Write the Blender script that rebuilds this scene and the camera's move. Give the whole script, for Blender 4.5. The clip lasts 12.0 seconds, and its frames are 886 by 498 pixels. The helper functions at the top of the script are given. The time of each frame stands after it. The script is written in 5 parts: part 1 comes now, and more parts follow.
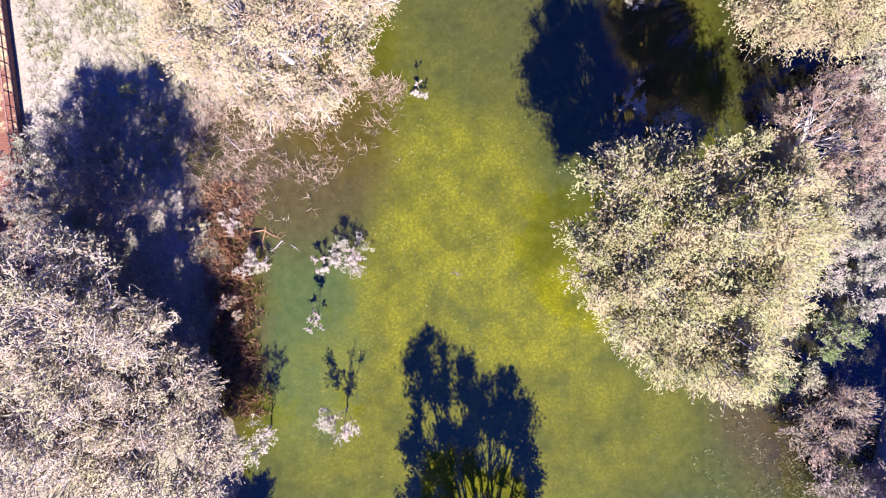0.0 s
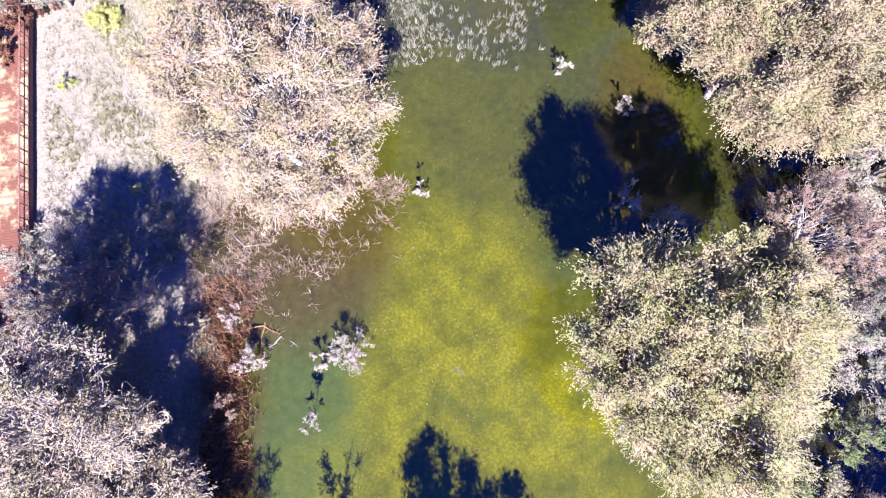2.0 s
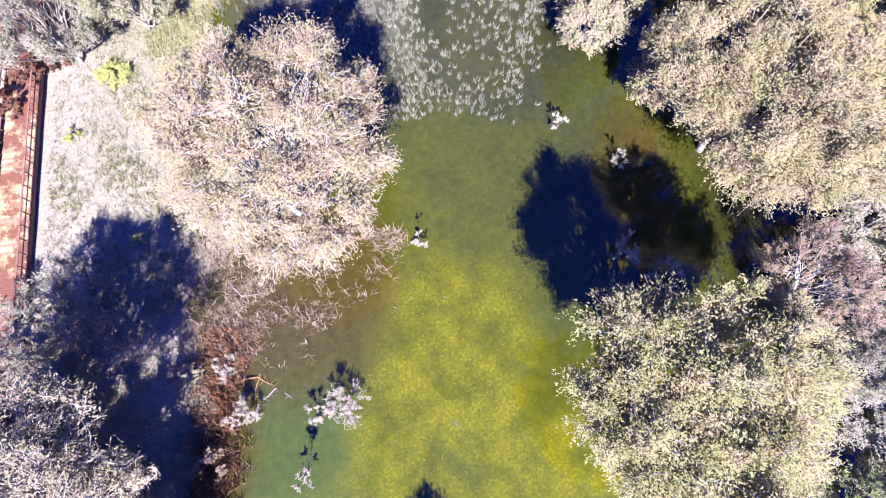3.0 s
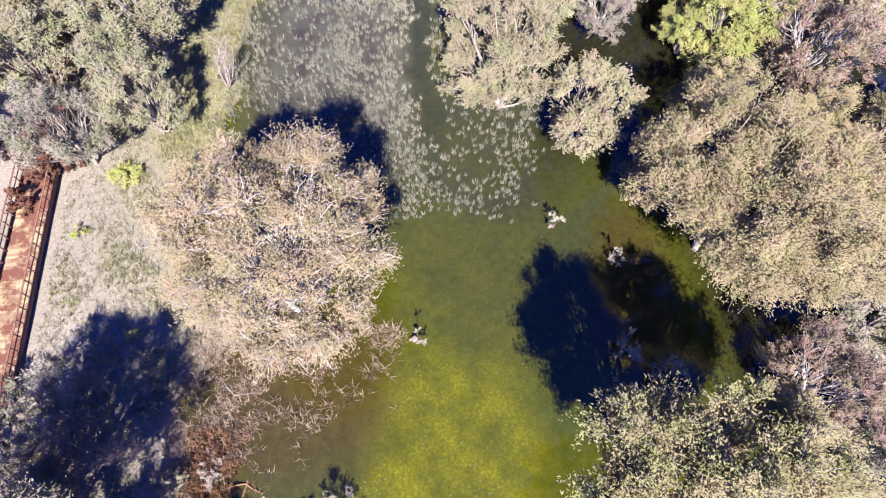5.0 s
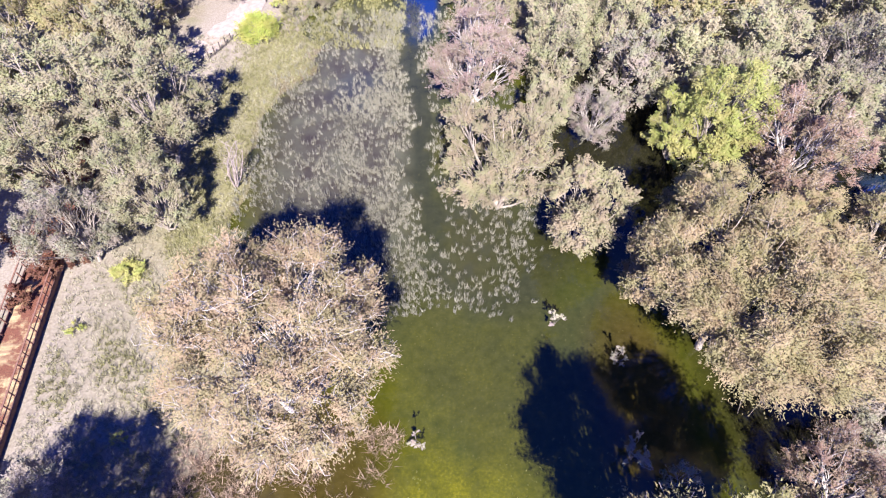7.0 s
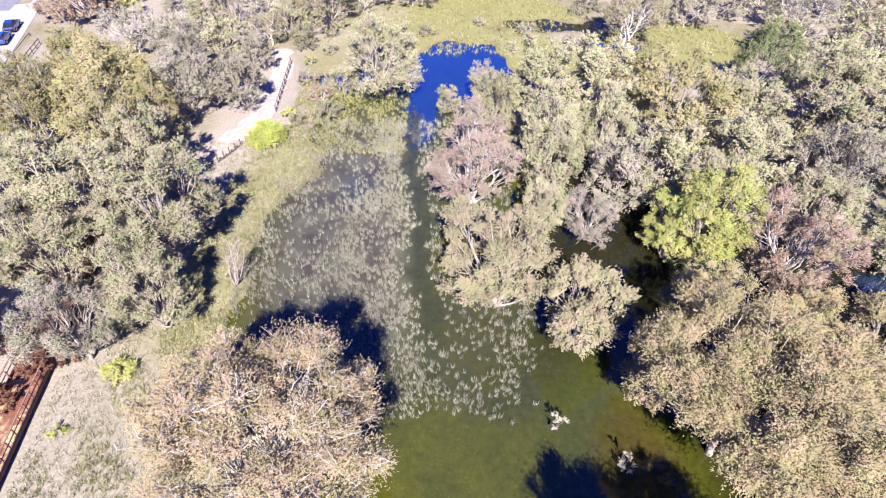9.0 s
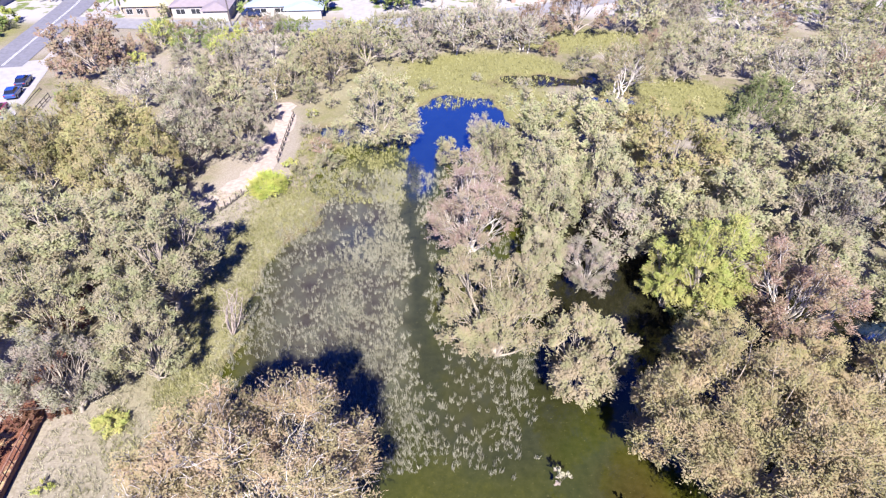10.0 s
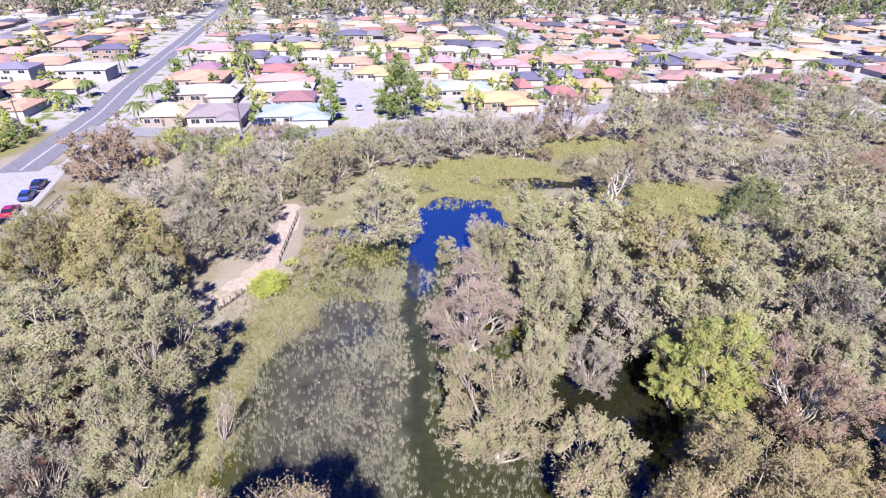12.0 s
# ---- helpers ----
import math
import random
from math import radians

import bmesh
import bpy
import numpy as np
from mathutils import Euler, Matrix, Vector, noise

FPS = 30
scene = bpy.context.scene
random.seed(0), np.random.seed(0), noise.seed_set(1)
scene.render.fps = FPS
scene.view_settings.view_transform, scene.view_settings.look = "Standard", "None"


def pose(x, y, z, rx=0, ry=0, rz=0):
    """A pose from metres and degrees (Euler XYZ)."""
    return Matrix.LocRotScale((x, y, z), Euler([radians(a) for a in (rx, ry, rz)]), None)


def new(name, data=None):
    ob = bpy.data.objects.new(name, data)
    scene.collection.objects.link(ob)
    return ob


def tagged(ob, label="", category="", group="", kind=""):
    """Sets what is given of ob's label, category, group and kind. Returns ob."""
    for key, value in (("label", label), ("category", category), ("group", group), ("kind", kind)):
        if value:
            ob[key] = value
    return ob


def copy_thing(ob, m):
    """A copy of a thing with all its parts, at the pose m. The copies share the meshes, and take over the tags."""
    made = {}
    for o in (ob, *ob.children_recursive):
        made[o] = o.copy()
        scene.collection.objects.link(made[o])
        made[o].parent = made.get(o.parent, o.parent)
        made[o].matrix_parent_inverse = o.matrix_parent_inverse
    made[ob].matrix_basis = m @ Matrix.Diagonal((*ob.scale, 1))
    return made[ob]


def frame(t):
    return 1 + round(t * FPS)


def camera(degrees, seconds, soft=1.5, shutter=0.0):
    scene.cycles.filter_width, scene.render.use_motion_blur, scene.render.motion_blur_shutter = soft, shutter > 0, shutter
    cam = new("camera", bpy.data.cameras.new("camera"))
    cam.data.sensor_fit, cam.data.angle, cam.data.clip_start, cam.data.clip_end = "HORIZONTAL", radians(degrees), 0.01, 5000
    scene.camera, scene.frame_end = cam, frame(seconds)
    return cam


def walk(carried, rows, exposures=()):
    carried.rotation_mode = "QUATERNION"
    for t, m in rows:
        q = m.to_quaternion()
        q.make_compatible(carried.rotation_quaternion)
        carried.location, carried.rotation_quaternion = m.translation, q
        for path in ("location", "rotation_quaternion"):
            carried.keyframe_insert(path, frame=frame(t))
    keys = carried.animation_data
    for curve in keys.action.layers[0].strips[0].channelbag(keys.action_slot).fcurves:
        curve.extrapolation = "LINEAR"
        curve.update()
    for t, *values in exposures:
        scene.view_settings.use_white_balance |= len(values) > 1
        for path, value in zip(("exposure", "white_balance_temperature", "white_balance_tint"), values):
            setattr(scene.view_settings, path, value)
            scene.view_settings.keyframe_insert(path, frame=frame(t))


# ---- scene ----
cam = camera(77.66, 12.0, soft=1.25)
walk(cam, [
    (0.0, pose(0, 0, 40, 0.23, 0.36, -0.21)),
    (0.5, pose(0, 0, 40, 2.04, 0.43, -0.24)),
    (1.0, pose(0, 0, 40, 4.93, 0.45, -0.29)),
    (1.5, pose(0, 0, 40, 7.43, 0.48, -0.27)),
    (2.0, pose(0, 0, 40, 10.12, 0.47, -0.22)),
    (2.5, pose(0, 0, 40, 12.61, 0.39, -0.15)),
    (3.0, pose(0, 0, 40, 15.33, 0.25, -0.10)),
    (3.2, pose(0, 0, 40, 16.43, 0.18, -0.11)),
    (4.0, pose(0, 0, 40, 20.43, 0.14, -0.03)),
    (4.8, pose(0, 0, 40, 24.43, 0.12, 0.04)),
    (5.0, pose(0, 0, 40, 25.39, 0.11, 0.06)),
    (5.5, pose(0, 0, 40, 27.78, 0.11, 0.12)),
    (6.0, pose(0, 0, 40, 30.43, 0.06, 0.19)),
    (6.5, pose(0, 0, 40, 32.89, 0.00, 0.20)),
    (7.0, pose(0, 0, 40, 35.51, -0.03, 0.22)),
    (7.9, pose(0, 0, 40, 40.09, -0.14, 0.27)),
    (8.8, pose(0, 0, 40, 44.66, -0.22, 0.28)),
    (9.0, pose(0, 0, 40, 45.69, -0.21, 0.25)),
    (9.5, pose(0, 0, 40, 48.14, -0.22, 0.20)),
    (10.0, pose(0, 0, 40, 50.78, -0.25, 0.15)),
    (10.5, pose(0, 0, 40, 53.25, -0.25, 0.10)),
    (11.0, pose(0, 0, 40, 55.90, -0.20, 0.06)),
    (11.5, pose(0, 0, 40, 58.32, -0.18, 0.08)),
    (12.0, pose(0, 0, 40, 61.00, -0.17, 0.10)),
], exposures=[(0.0, 2.45, 5880, 27), (2.0, 2.55, 5570, 29), (3.2, 2.54, 5550, 29), (4.8, 2.15, 5960, 22), (7.0, 2.13, 5960, 24), (9.0, 2.2, 6000, 22), (10.2, 2.02, 6100, 17), (11.3, 1.92, 6200, 18), (12.0, 1.8, 5950, 20)])

# ---- daylight: sun behind the camera, clear blue sky ----
SUN_ELEV = radians(43)
sun_data = bpy.data.lights.new("sun", "SUN")
sun_data.energy, sun_data.angle, sun_data.color = 4.5, radians(0.55), (1.0, 0.94, 0.84)
sun = new("sun", sun_data)
SUN_DIR = Vector((0.06, -1.0, math.tan(SUN_ELEV))).normalized()
sun.matrix_world = Matrix.Translation((0, -60, 80)) @ SUN_DIR.to_track_quat("Z", "Y").to_matrix().to_4x4()
world = bpy.data.worlds.new("world")
scene.world = world
world.use_nodes = True
wn = world.node_tree
sky = wn.nodes.new("ShaderNodeTexSky")
sky.sky_type, sky.sun_disc, sky.sun_elevation, sky.sun_rotation = "NISHITA", False, SUN_ELEV, radians(177)
sky.ozone_density, sky.air_density, sky.dust_density = 10.0, 0.8, 0.0
wn.nodes["Background"].inputs["Strength"].default_value = 0.045
tone = wn.nodes.new("ShaderNodeMix")
tone.data_type, tone.blend_type = "RGBA", "MULTIPLY"
tone.inputs[0].default_value, tone.inputs[7].default_value = 1.0, (0.28, 0.58, 1.85, 1.0)
wn.links.new(sky.outputs[0], tone.inputs[6])
wn.links.new(tone.outputs[2], wn.nodes["Background"].inputs["Color"])


# ---- materials ----
class Mat:
    """A small wrapper round a node material with a Principled shader."""

    def __init__(self, name, rough=0.7, spec=0.5, metal=0.0):
        self.m = bpy.data.materials.new(name)
        self.m.use_nodes = True
        self.t = self.m.node_tree
        self.b = self.t.nodes["Principled BSDF"]
        self.b.inputs["Roughness"].default_value = rough
        self.b.inputs["Specular IOR Level"].default_value = spec
        self.b.inputs["Metallic"].default_value = metal

    def n(self, kind, **kw):
        node = self.t.nodes.new(kind)
        for k, v in kw.items():
            node.inputs[k].default_value = v
        return node

    def link(self, a, b):
        self.t.links.new(a, b)

    def coords(self, which="Object"):
        return self.t.nodes.new("ShaderNodeTexCoord").outputs[which]

    def place(self):
        return self.t.nodes.new("ShaderNodeNewGeometry").outputs["Position"]

    def noise(self, scale, detail=4.0, vec=None, rough=0.55):
        node = self.n("ShaderNodeTexNoise", Scale=scale, Detail=detail, Roughness=rough)
        self.link(vec if vec is not None else self.place(), node.inputs["Vector"])
        return node.outputs["Fac"]

    def ramp(self, fac, stops, mode="LINEAR"):
        node = self.t.nodes.new("ShaderNodeValToRGB")
        node.color_ramp.interpolation = mode
        e = node.color_ramp.elements
        while len(e) < len(stops):
            e.new(0.5)
        for el, (p, c) in zip(e, stops):
            el.position, el.color = p, (*c, 1.0)
        self.link(fac, node.inputs[0])
        return node.outputs[0]

    def mix(self, fac, a, b, mode="MIX"):
        node = self.t.nodes.new("ShaderNodeMix")
        node.data_type, node.blend_type = "RGBA", mode
        for sock, v in ((node.inputs[0], fac), (node.inputs[6], a), (node.inputs[7], b)):
            if isinstance(v, tuple):
                sock.default_value = (*v, 1.0)
            elif isinstance(v, (int, float)):
                sock.default_value = v
            else:
                self.link(v, sock)
        return node.outputs[2]

    def step(self, fac, lo, hi):
        node = self.n("ShaderNodeMapRange")
        node.interpolation_type = "SMOOTHSTEP"
        node.inputs["From Min"].default_value, node.inputs["From Max"].default_value = lo, hi
        self.link(fac, node.inputs["Value"])
        return node.outputs[0]

    def attr(self, name):
        node = self.t.nodes.new("ShaderNodeAttribute")
        node.attribute_name = name
        return node.outputs["Fac"]

    def color(self, c):
        if isinstance(c, tuple):
            self.b.inputs["Base Color"].default_value = (*c, 1.0)
        else:
            self.link(c, self.b.inputs["Base Color"])
        return self

    def bump(self, h, strength=0.4, dist=0.05):
        node = self.n("ShaderNodeBump", Strength=strength, Distance=dist)
        self.link(h, node.inputs["Height"])
        self.link(node.outputs[0], self.b.inputs["Normal"])
        return self


def leaf_material(name, dark, mid, light, through_light=0.46, rough=0.6):
    m = Mat(name, rough, 0.25)
    isl = m.t.nodes.new("ShaderNodeNewGeometry").outputs["Random Per Island"]
    c = m.mix(0.45, m.ramp(isl, [(0.0, dark), (0.3, mid), (0.75, mid), (1.0, light)]), mid)
    patch = m.step(m.noise(0.45, 3.0), 0.35, 0.65)
    shift = tuple(min(1.0, v * 1.25) for v in light)
    c = m.mix(0.42, c, m.mix(patch, dark, shift))
    c = m.mix(m.step(m.noise(0.8, 3.0), 0.40, 0.60), m.mix(1.0, c, (0.90, 1.0, 0.82), "MULTIPLY"), m.mix(1.0, c, (1.06, 1.0, 1.03), "MULTIPLY"))
    tree = m.n("ShaderNodeHueSaturation")
    rnd = m.t.nodes.new("ShaderNodeObjectInfo").outputs["Random"]
    val = m.n("ShaderNodeMapRange")
    val.inputs["To Min"].default_value, val.inputs["To Max"].default_value = 0.85, 1.15
    m.link(rnd, val.inputs["Value"])
    m.link(val.outputs[0], tree.inputs["Value"])
    m.link(c, tree.inputs["Color"])
    c = tree.outputs[0]
    m.color(c)
    tr = m.n("ShaderNodeBsdfTranslucent")
    m.link(c, tr.inputs["Color"])
    mx = m.n("ShaderNodeMixShader", Fac=through_light)
    m.link(m.b.outputs[0], mx.inputs[1])
    m.link(tr.outputs[0], mx.inputs[2])
    m.link(mx.outputs[0], m.t.nodes["Material Output"].inputs["Surface"])
    return m.m


LEAF = {
    "tan": leaf_material("leaf_tan", (0.203, 0.154, 0.086), (0.273, 0.214, 0.124), (0.337, 0.270, 0.163)),
    "sage": leaf_material("leaf_sage", (0.150, 0.134, 0.046), (0.212, 0.188, 0.086), (0.298, 0.260, 0.150)),
    "olive": leaf_material("leaf_olive", (0.177, 0.167, 0.096), (0.236, 0.225, 0.134), (0.290, 0.274, 0.171)),
    "straw": leaf_material("leaf_straw", (0.237, 0.188, 0.126), (0.325, 0.266, 0.180), (0.405, 0.334, 0.233)),
    "gold": leaf_material("leaf_gold", (0.206, 0.168, 0.086), (0.272, 0.225, 0.119), (0.333, 0.277, 0.157)),
    "grey": leaf_material("leaf_grey", (0.186, 0.168, 0.126), (0.249, 0.227, 0.176), (0.306, 0.280, 0.220)),
    "greygreen": leaf_material("leaf_grey_green", (0.195, 0.180, 0.108), (0.258, 0.242, 0.149), (0.317, 0.299, 0.189)),
    "pink": leaf_material("leaf_pink", (0.178, 0.132, 0.104), (0.235, 0.181, 0.147), (0.286, 0.227, 0.186)),
    "lime": leaf_material("leaf_lime", (0.224, 0.228, 0.066), (0.297, 0.302, 0.094), (0.362, 0.368, 0.126)),
    "drab": leaf_material("leaf_drab", (0.160, 0.140, 0.084), (0.214, 0.188, 0.114), (0.262, 0.230, 0.142)),
    "dark": leaf_material("leaf_dark", (0.086, 0.098, 0.040), (0.110, 0.125, 0.052), (0.131, 0.148, 0.062)),
    "brown": leaf_material("leaf_brown", (0.173, 0.123, 0.086), (0.226, 0.167, 0.120), (0.275, 0.204, 0.151)),
    "pale": leaf_material("leaf_pale", (0.242, 0.208, 0.174), (0.31, 0.269, 0.226), (0.372, 0.325, 0.273)),
    "garden": leaf_material("leaf_garden", (0.116, 0.143, 0.046), (0.149, 0.184, 0.06), (0.182, 0.222, 0.072)),
    "yellow": leaf_material("leaf_yellow", (0.226, 0.242, 0.0585), (0.29, 0.31, 0.075), (0.348, 0.372, 0.09)),
    "rust": leaf_material("leaf_rust", (0.085, 0.034, 0.022), (0.130, 0.055, 0.036), (0.175, 0.080, 0.052)),
}


def bark_material(name, a, b, scale=6.0):
    m = Mat(name, 0.85, 0.2)
    h = m.noise(scale, 6.0, m.coords())
    m.color(m.ramp(h, [(0.3, a), (0.7, b)])).bump(h, 0.5, 0.03)
    return m.m


BARK = bark_material("bark_pale", (0.18, 0.15, 0.12), (0.32, 0.285, 0.235))
BARK_WHITE = bark_material("bark_white", (0.30, 0.27, 0.235), (0.46, 0.43, 0.38))
BARK_STRAW = bark_material("bark_straw", (0.20, 0.17, 0.13), (0.34, 0.30, 0.24))
BARK_MAUVE = bark_material("bark_mauve", (0.22, 0.185, 0.175), (0.36, 0.315, 0.30))
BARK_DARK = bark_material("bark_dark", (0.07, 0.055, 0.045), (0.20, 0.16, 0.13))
DEADWOOD = bark_material("dead_wood", (0.192, 0.144, 0.114), (0.372, 0.33, 0.3))
ORANGE_TWIG = bark_material("orange_twig", (0.132, 0.066, 0.03), (0.288, 0.168, 0.09))


def grass_material(name, dark, light):
    m = Mat(name, 0.6, 0.3)
    isl = m.t.nodes.new("ShaderNodeNewGeometry").outputs["Random Per Island"]
    c = m.ramp(isl, [(0.0, dark), (1.0, light)])
    return m.color(m.mix(m.step(m.noise(0.25, 3.0), 0.35, 0.65), c, m.mix(0.5, c, dark))).m


REED = grass_material("reed_pale", (0.15, 0.146, 0.10), (0.305, 0.297, 0.222))
REED_BROWN = grass_material("reed_brown", (0.14, 0.068, 0.036), (0.33, 0.185, 0.095))
GRASS = grass_material("grass_dry", (0.165, 0.156, 0.085), (0.36, 0.340, 0.225))
GRASS_GREEN = grass_material("grass_green", (0.125, 0.124, 0.045), (0.26, 0.252, 0.108))


def ground_material():
    m = Mat("ground_soil", 0.95, 0.15)
    fine, mid, big = m.noise(5.0, 6.0), m.noise(0.55, 5.0), m.noise(0.06, 4.0)
    straw = m.ramp(fine, [(0.25, (0.084, 0.069, 0.042)), (0.55, (0.162, 0.141, 0.09)), (0.8, (0.252, 0.222, 0.156))])
    straw = m.mix(m.step(mid, 0.45, 0.65), straw, (0.114, 0.111, 0.048))
    sand = m.ramp(fine, [(0.25, (0.155, 0.132, 0.10)), (0.8, (0.275, 0.245, 0.196))])
    green = m.ramp(fine, [(0.25, (0.095, 0.092, 0.03)), (0.8, (0.2, 0.193, 0.076))])
    mud = m.ramp(fine, [(0.25, (0.054, 0.039, 0.024)), (0.8, (0.132, 0.102, 0.06))])
    c = m.mix(m.step(big, 0.42, 0.62), straw, sand)
    c = m.mix(m.attr("meadow"), c, green)
    c = m.mix(m.attr("sand"), c, sand)
    c = m.mix(m.attr("mud"), c, mud)
    yard = m.mix(m.step(m.noise(0.16, 4.0), 0.54, 0.61), (0.265, 0.25, 0.232), m.ramp(fine, [(0.25, (0.07, 0.09, 0.022)), (0.8, (0.14, 0.17, 0.05))]))
    c = m.mix(m.attr("yard"), c, yard)
    return m.color(c).bump(fine, 0.6, 0.08).m


def water_material():
    m = Mat("wetland_water", 0.05, 0.75)
    p = m.place()
    fine, mid, big = m.noise(1.5, 8.0, p, 0.6), m.noise(0.34, 7.0, p, 0.62), m.noise(0.13, 4.0, p)
    olive = m.ramp(fine, [(0.25, (0.022, 0.027, 0.0022)), (0.5, (0.033, 0.037, 0.003)), (0.8, (0.048, 0.050, 0.008))])
    weed = m.ramp(m.noise(4.5, 6.0, p, 0.7), [(0.30, (0.052, 0.057, 0.002)), (0.52, (0.095, 0.092, 0.002)), (0.70, (0.172, 0.156, 0.008))])
    teal = m.ramp(fine, [(0.25, (0.020, 0.029, 0.004)), (0.8, (0.038, 0.044, 0.008))])
    brown = m.ramp(fine, [(0.25, (0.025, 0.017, 0.004)), (0.8, (0.048, 0.034, 0.010))])
    deep = m.ramp(mid, [(0.3, (0.004, 0.011, 0.026)), (0.8, (0.008, 0.019, 0.04))])
    c = m.mix(m.step(big, 0.48, 0.70), olive, teal)
    c = m.mix(m.attr("teal"), c, m.ramp(fine, [(0.25, (0.024, 0.040, 0.008)), (0.8, (0.044, 0.060, 0.015))]))
    w = m.t.nodes.new("ShaderNodeMath")
    w.operation = "MULTIPLY"
    m.link(m.attr("weed"), w.inputs[0])
    m.link(m.step(mid, 0.24, 0.74), w.inputs[1])
    c = m.mix(w.outputs[0], c, weed)
    c = m.mix(m.attr("brown"), c, brown)
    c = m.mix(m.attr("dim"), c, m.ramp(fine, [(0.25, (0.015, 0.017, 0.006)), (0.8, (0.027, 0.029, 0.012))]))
    # near-black water; the eastern patch has the trees' shade painted into its colour
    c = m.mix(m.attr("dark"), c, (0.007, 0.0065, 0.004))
    c = m.mix(m.attr("murk"), c, m.ramp(mid, [(0.35, (0.032, 0.025, 0.021)), (0.5, (0.054, 0.050, 0.035)), (0.7, (0.083, 0.084, 0.055))]))
    c = m.mix(m.attr("deep"), c, deep)
    speck = m.step(m.noise(5.0, 4.0, p, 0.7), 0.62, 0.70)
    c = m.mix(speck, c, m.mix(0.4, c, (0.16, 0.15, 0.05)))
    m.color(c)
    gloss = m.n("ShaderNodeMapRange")
    gloss.inputs["To Min"].default_value, gloss.inputs["To Max"].default_value = 1.33, 2.6
    m.link(m.step(m.attr("deep"), 0.78, 0.94), gloss.inputs["Value"])
    m.link(gloss.outputs[0], m.b.inputs["IOR"])
    return m.bump(m.noise(2.0, 3.0, p), 0.02, 0.01).m


def plain(name, a, b, scale=3.0, rough=0.8, spec=0.3, metal=0.0, bump=0.2):
    m = Mat(name, rough, spec, metal)
    h = m.noise(scale, 6.0, m.coords())
    m.color(m.ramp(h, [(0.3, a), (0.7, b)]))
    return m.bump(h, bump, 0.02).m if bump else m.m


def varied(name, stops, rough=0.8, spec=0.3, dirt=0.25, scale=1.2):
    """Colour picked for each object from a palette, with dirt."""
    m = Mat(name, rough, spec)
    c = m.ramp(m.t.nodes.new("ShaderNodeObjectInfo").outputs["Random"], stops, "CONSTANT")
    h = m.noise(scale, 5.0, m.coords())
    c = m.mix(m.step(h, 0.4, 0.7), c, m.mix(dirt, c, (0.12, 0.10, 0.09)))
    return m.color(c).m


GROUND = ground_material()
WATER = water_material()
ASPHALT = plain("asphalt", (0.10, 0.098, 0.108), (0.145, 0.142, 0.155), 1.5, 0.9)
CONCRETE = plain("concrete", (0.215, 0.205, 0.195), (0.275, 0.265, 0.255), 1.2, 0.9)
PAINT = plain("road_paint", (0.35, 0.35, 0.34), (0.41, 0.41, 0.4), 4.0, 0.7)
SAND = plain("path_sand", (0.23, 0.185, 0.15), (0.33, 0.28, 0.235), 1.8, 0.95, 0.1)
TIMBER = plain("timber_red", (0.08, 0.0375, 0.025), (0.17, 0.09, 0.065), 5.0, 0.8)
RAILWOOD = plain("timber_rail", (0.1, 0.045, 0.03), (0.21, 0.12, 0.085), 6.0, 0.75)


def deck_material():
    """Pale worn boards with drifts of red-brown leaf litter."""
    m = Mat("deck_board", 0.85, 0.2)
    c = m.ramp(m.t.nodes.new("ShaderNodeObjectInfo").outputs["Random"], [(0.0, (0.29, 0.22, 0.115)), (0.4, (0.35, 0.27, 0.140)), (0.75, (0.22, 0.155, 0.088))], "CONSTANT")
    grain = m.noise(9.0, 5.0)
    c = m.mix(m.step(grain, 0.4, 0.7), c, m.mix(0.4, c, (0.08, 0.05, 0.035)))
    along = m.t.nodes.new("ShaderNodeSeparateXYZ")
    m.link(m.place(), along.inputs[0])
    drift = m.noise(0.4, 8.0, rough=0.72)
    for lo, hi in ((17.0, 23.0), (9.5, 5.5)):
        more = m.t.nodes.new("ShaderNodeMath")
        more.operation = "MULTIPLY_ADD"
        m.link(m.step(along.outputs[1], lo, hi), more.inputs[0])
        more.inputs[1].default_value = 0.09
        m.link(drift, more.inputs[2])
        drift = more.outputs[0]
    litter = m.ramp(m.noise(14.0, 3.0), [(0.3, (0.060, 0.023, 0.015)), (0.7, (0.18, 0.078, 0.046))])
    return m.color(m.mix(m.step(drift, 0.45, 0.55), c, litter)).bump(grain, 0.3, 0.01).m


DECK = deck_material()
FENCEWOOD = plain("fence_wood", (0.05, 0.0425, 0.035), (0.11, 0.095, 0.08), 6.0, 0.85)


# ---- mesh helpers ----
def mesh_of(name, verts, faces, mats, face_mats=None, smooth=False):
    """A mesh from arrays; faces is an (n, k) array or a list of such arrays."""
    me = bpy.data.meshes.new(name)
    groups = faces if isinstance(faces, list) else [faces]
    groups = [np.asarray(g, dtype=np.int32) for g in groups if len(g)]
    v = np.asarray(verts, dtype=np.float32).reshape(-1, 3)
    me.vertices.add(len(v))
    me.vertices.foreach_set("co", v.ravel())
    loops = np.concatenate([g.ravel() for g in groups])
    sizes = np.concatenate([np.full(len(g), g.shape[1], dtype=np.int32) for g in groups])
    starts = np.concatenate([[0], np.cumsum(sizes)[:-1]]).astype(np.int32)
    me.loops.add(len(loops))
    me.loops.foreach_set("vertex_index", loops)
    me.polygons.add(len(sizes))
    me.polygons.foreach_set("loop_start", starts)
    if face_mats is not None:
        me.polygons.foreach_set("material_index", np.asarray(face_mats, dtype=np.int32))
    me.polygons.foreach_set("use_smooth", np.full(len(sizes), smooth))
    me.update(calc_edges=True)
    for m in mats:
        me.materials.append(m)
    return me


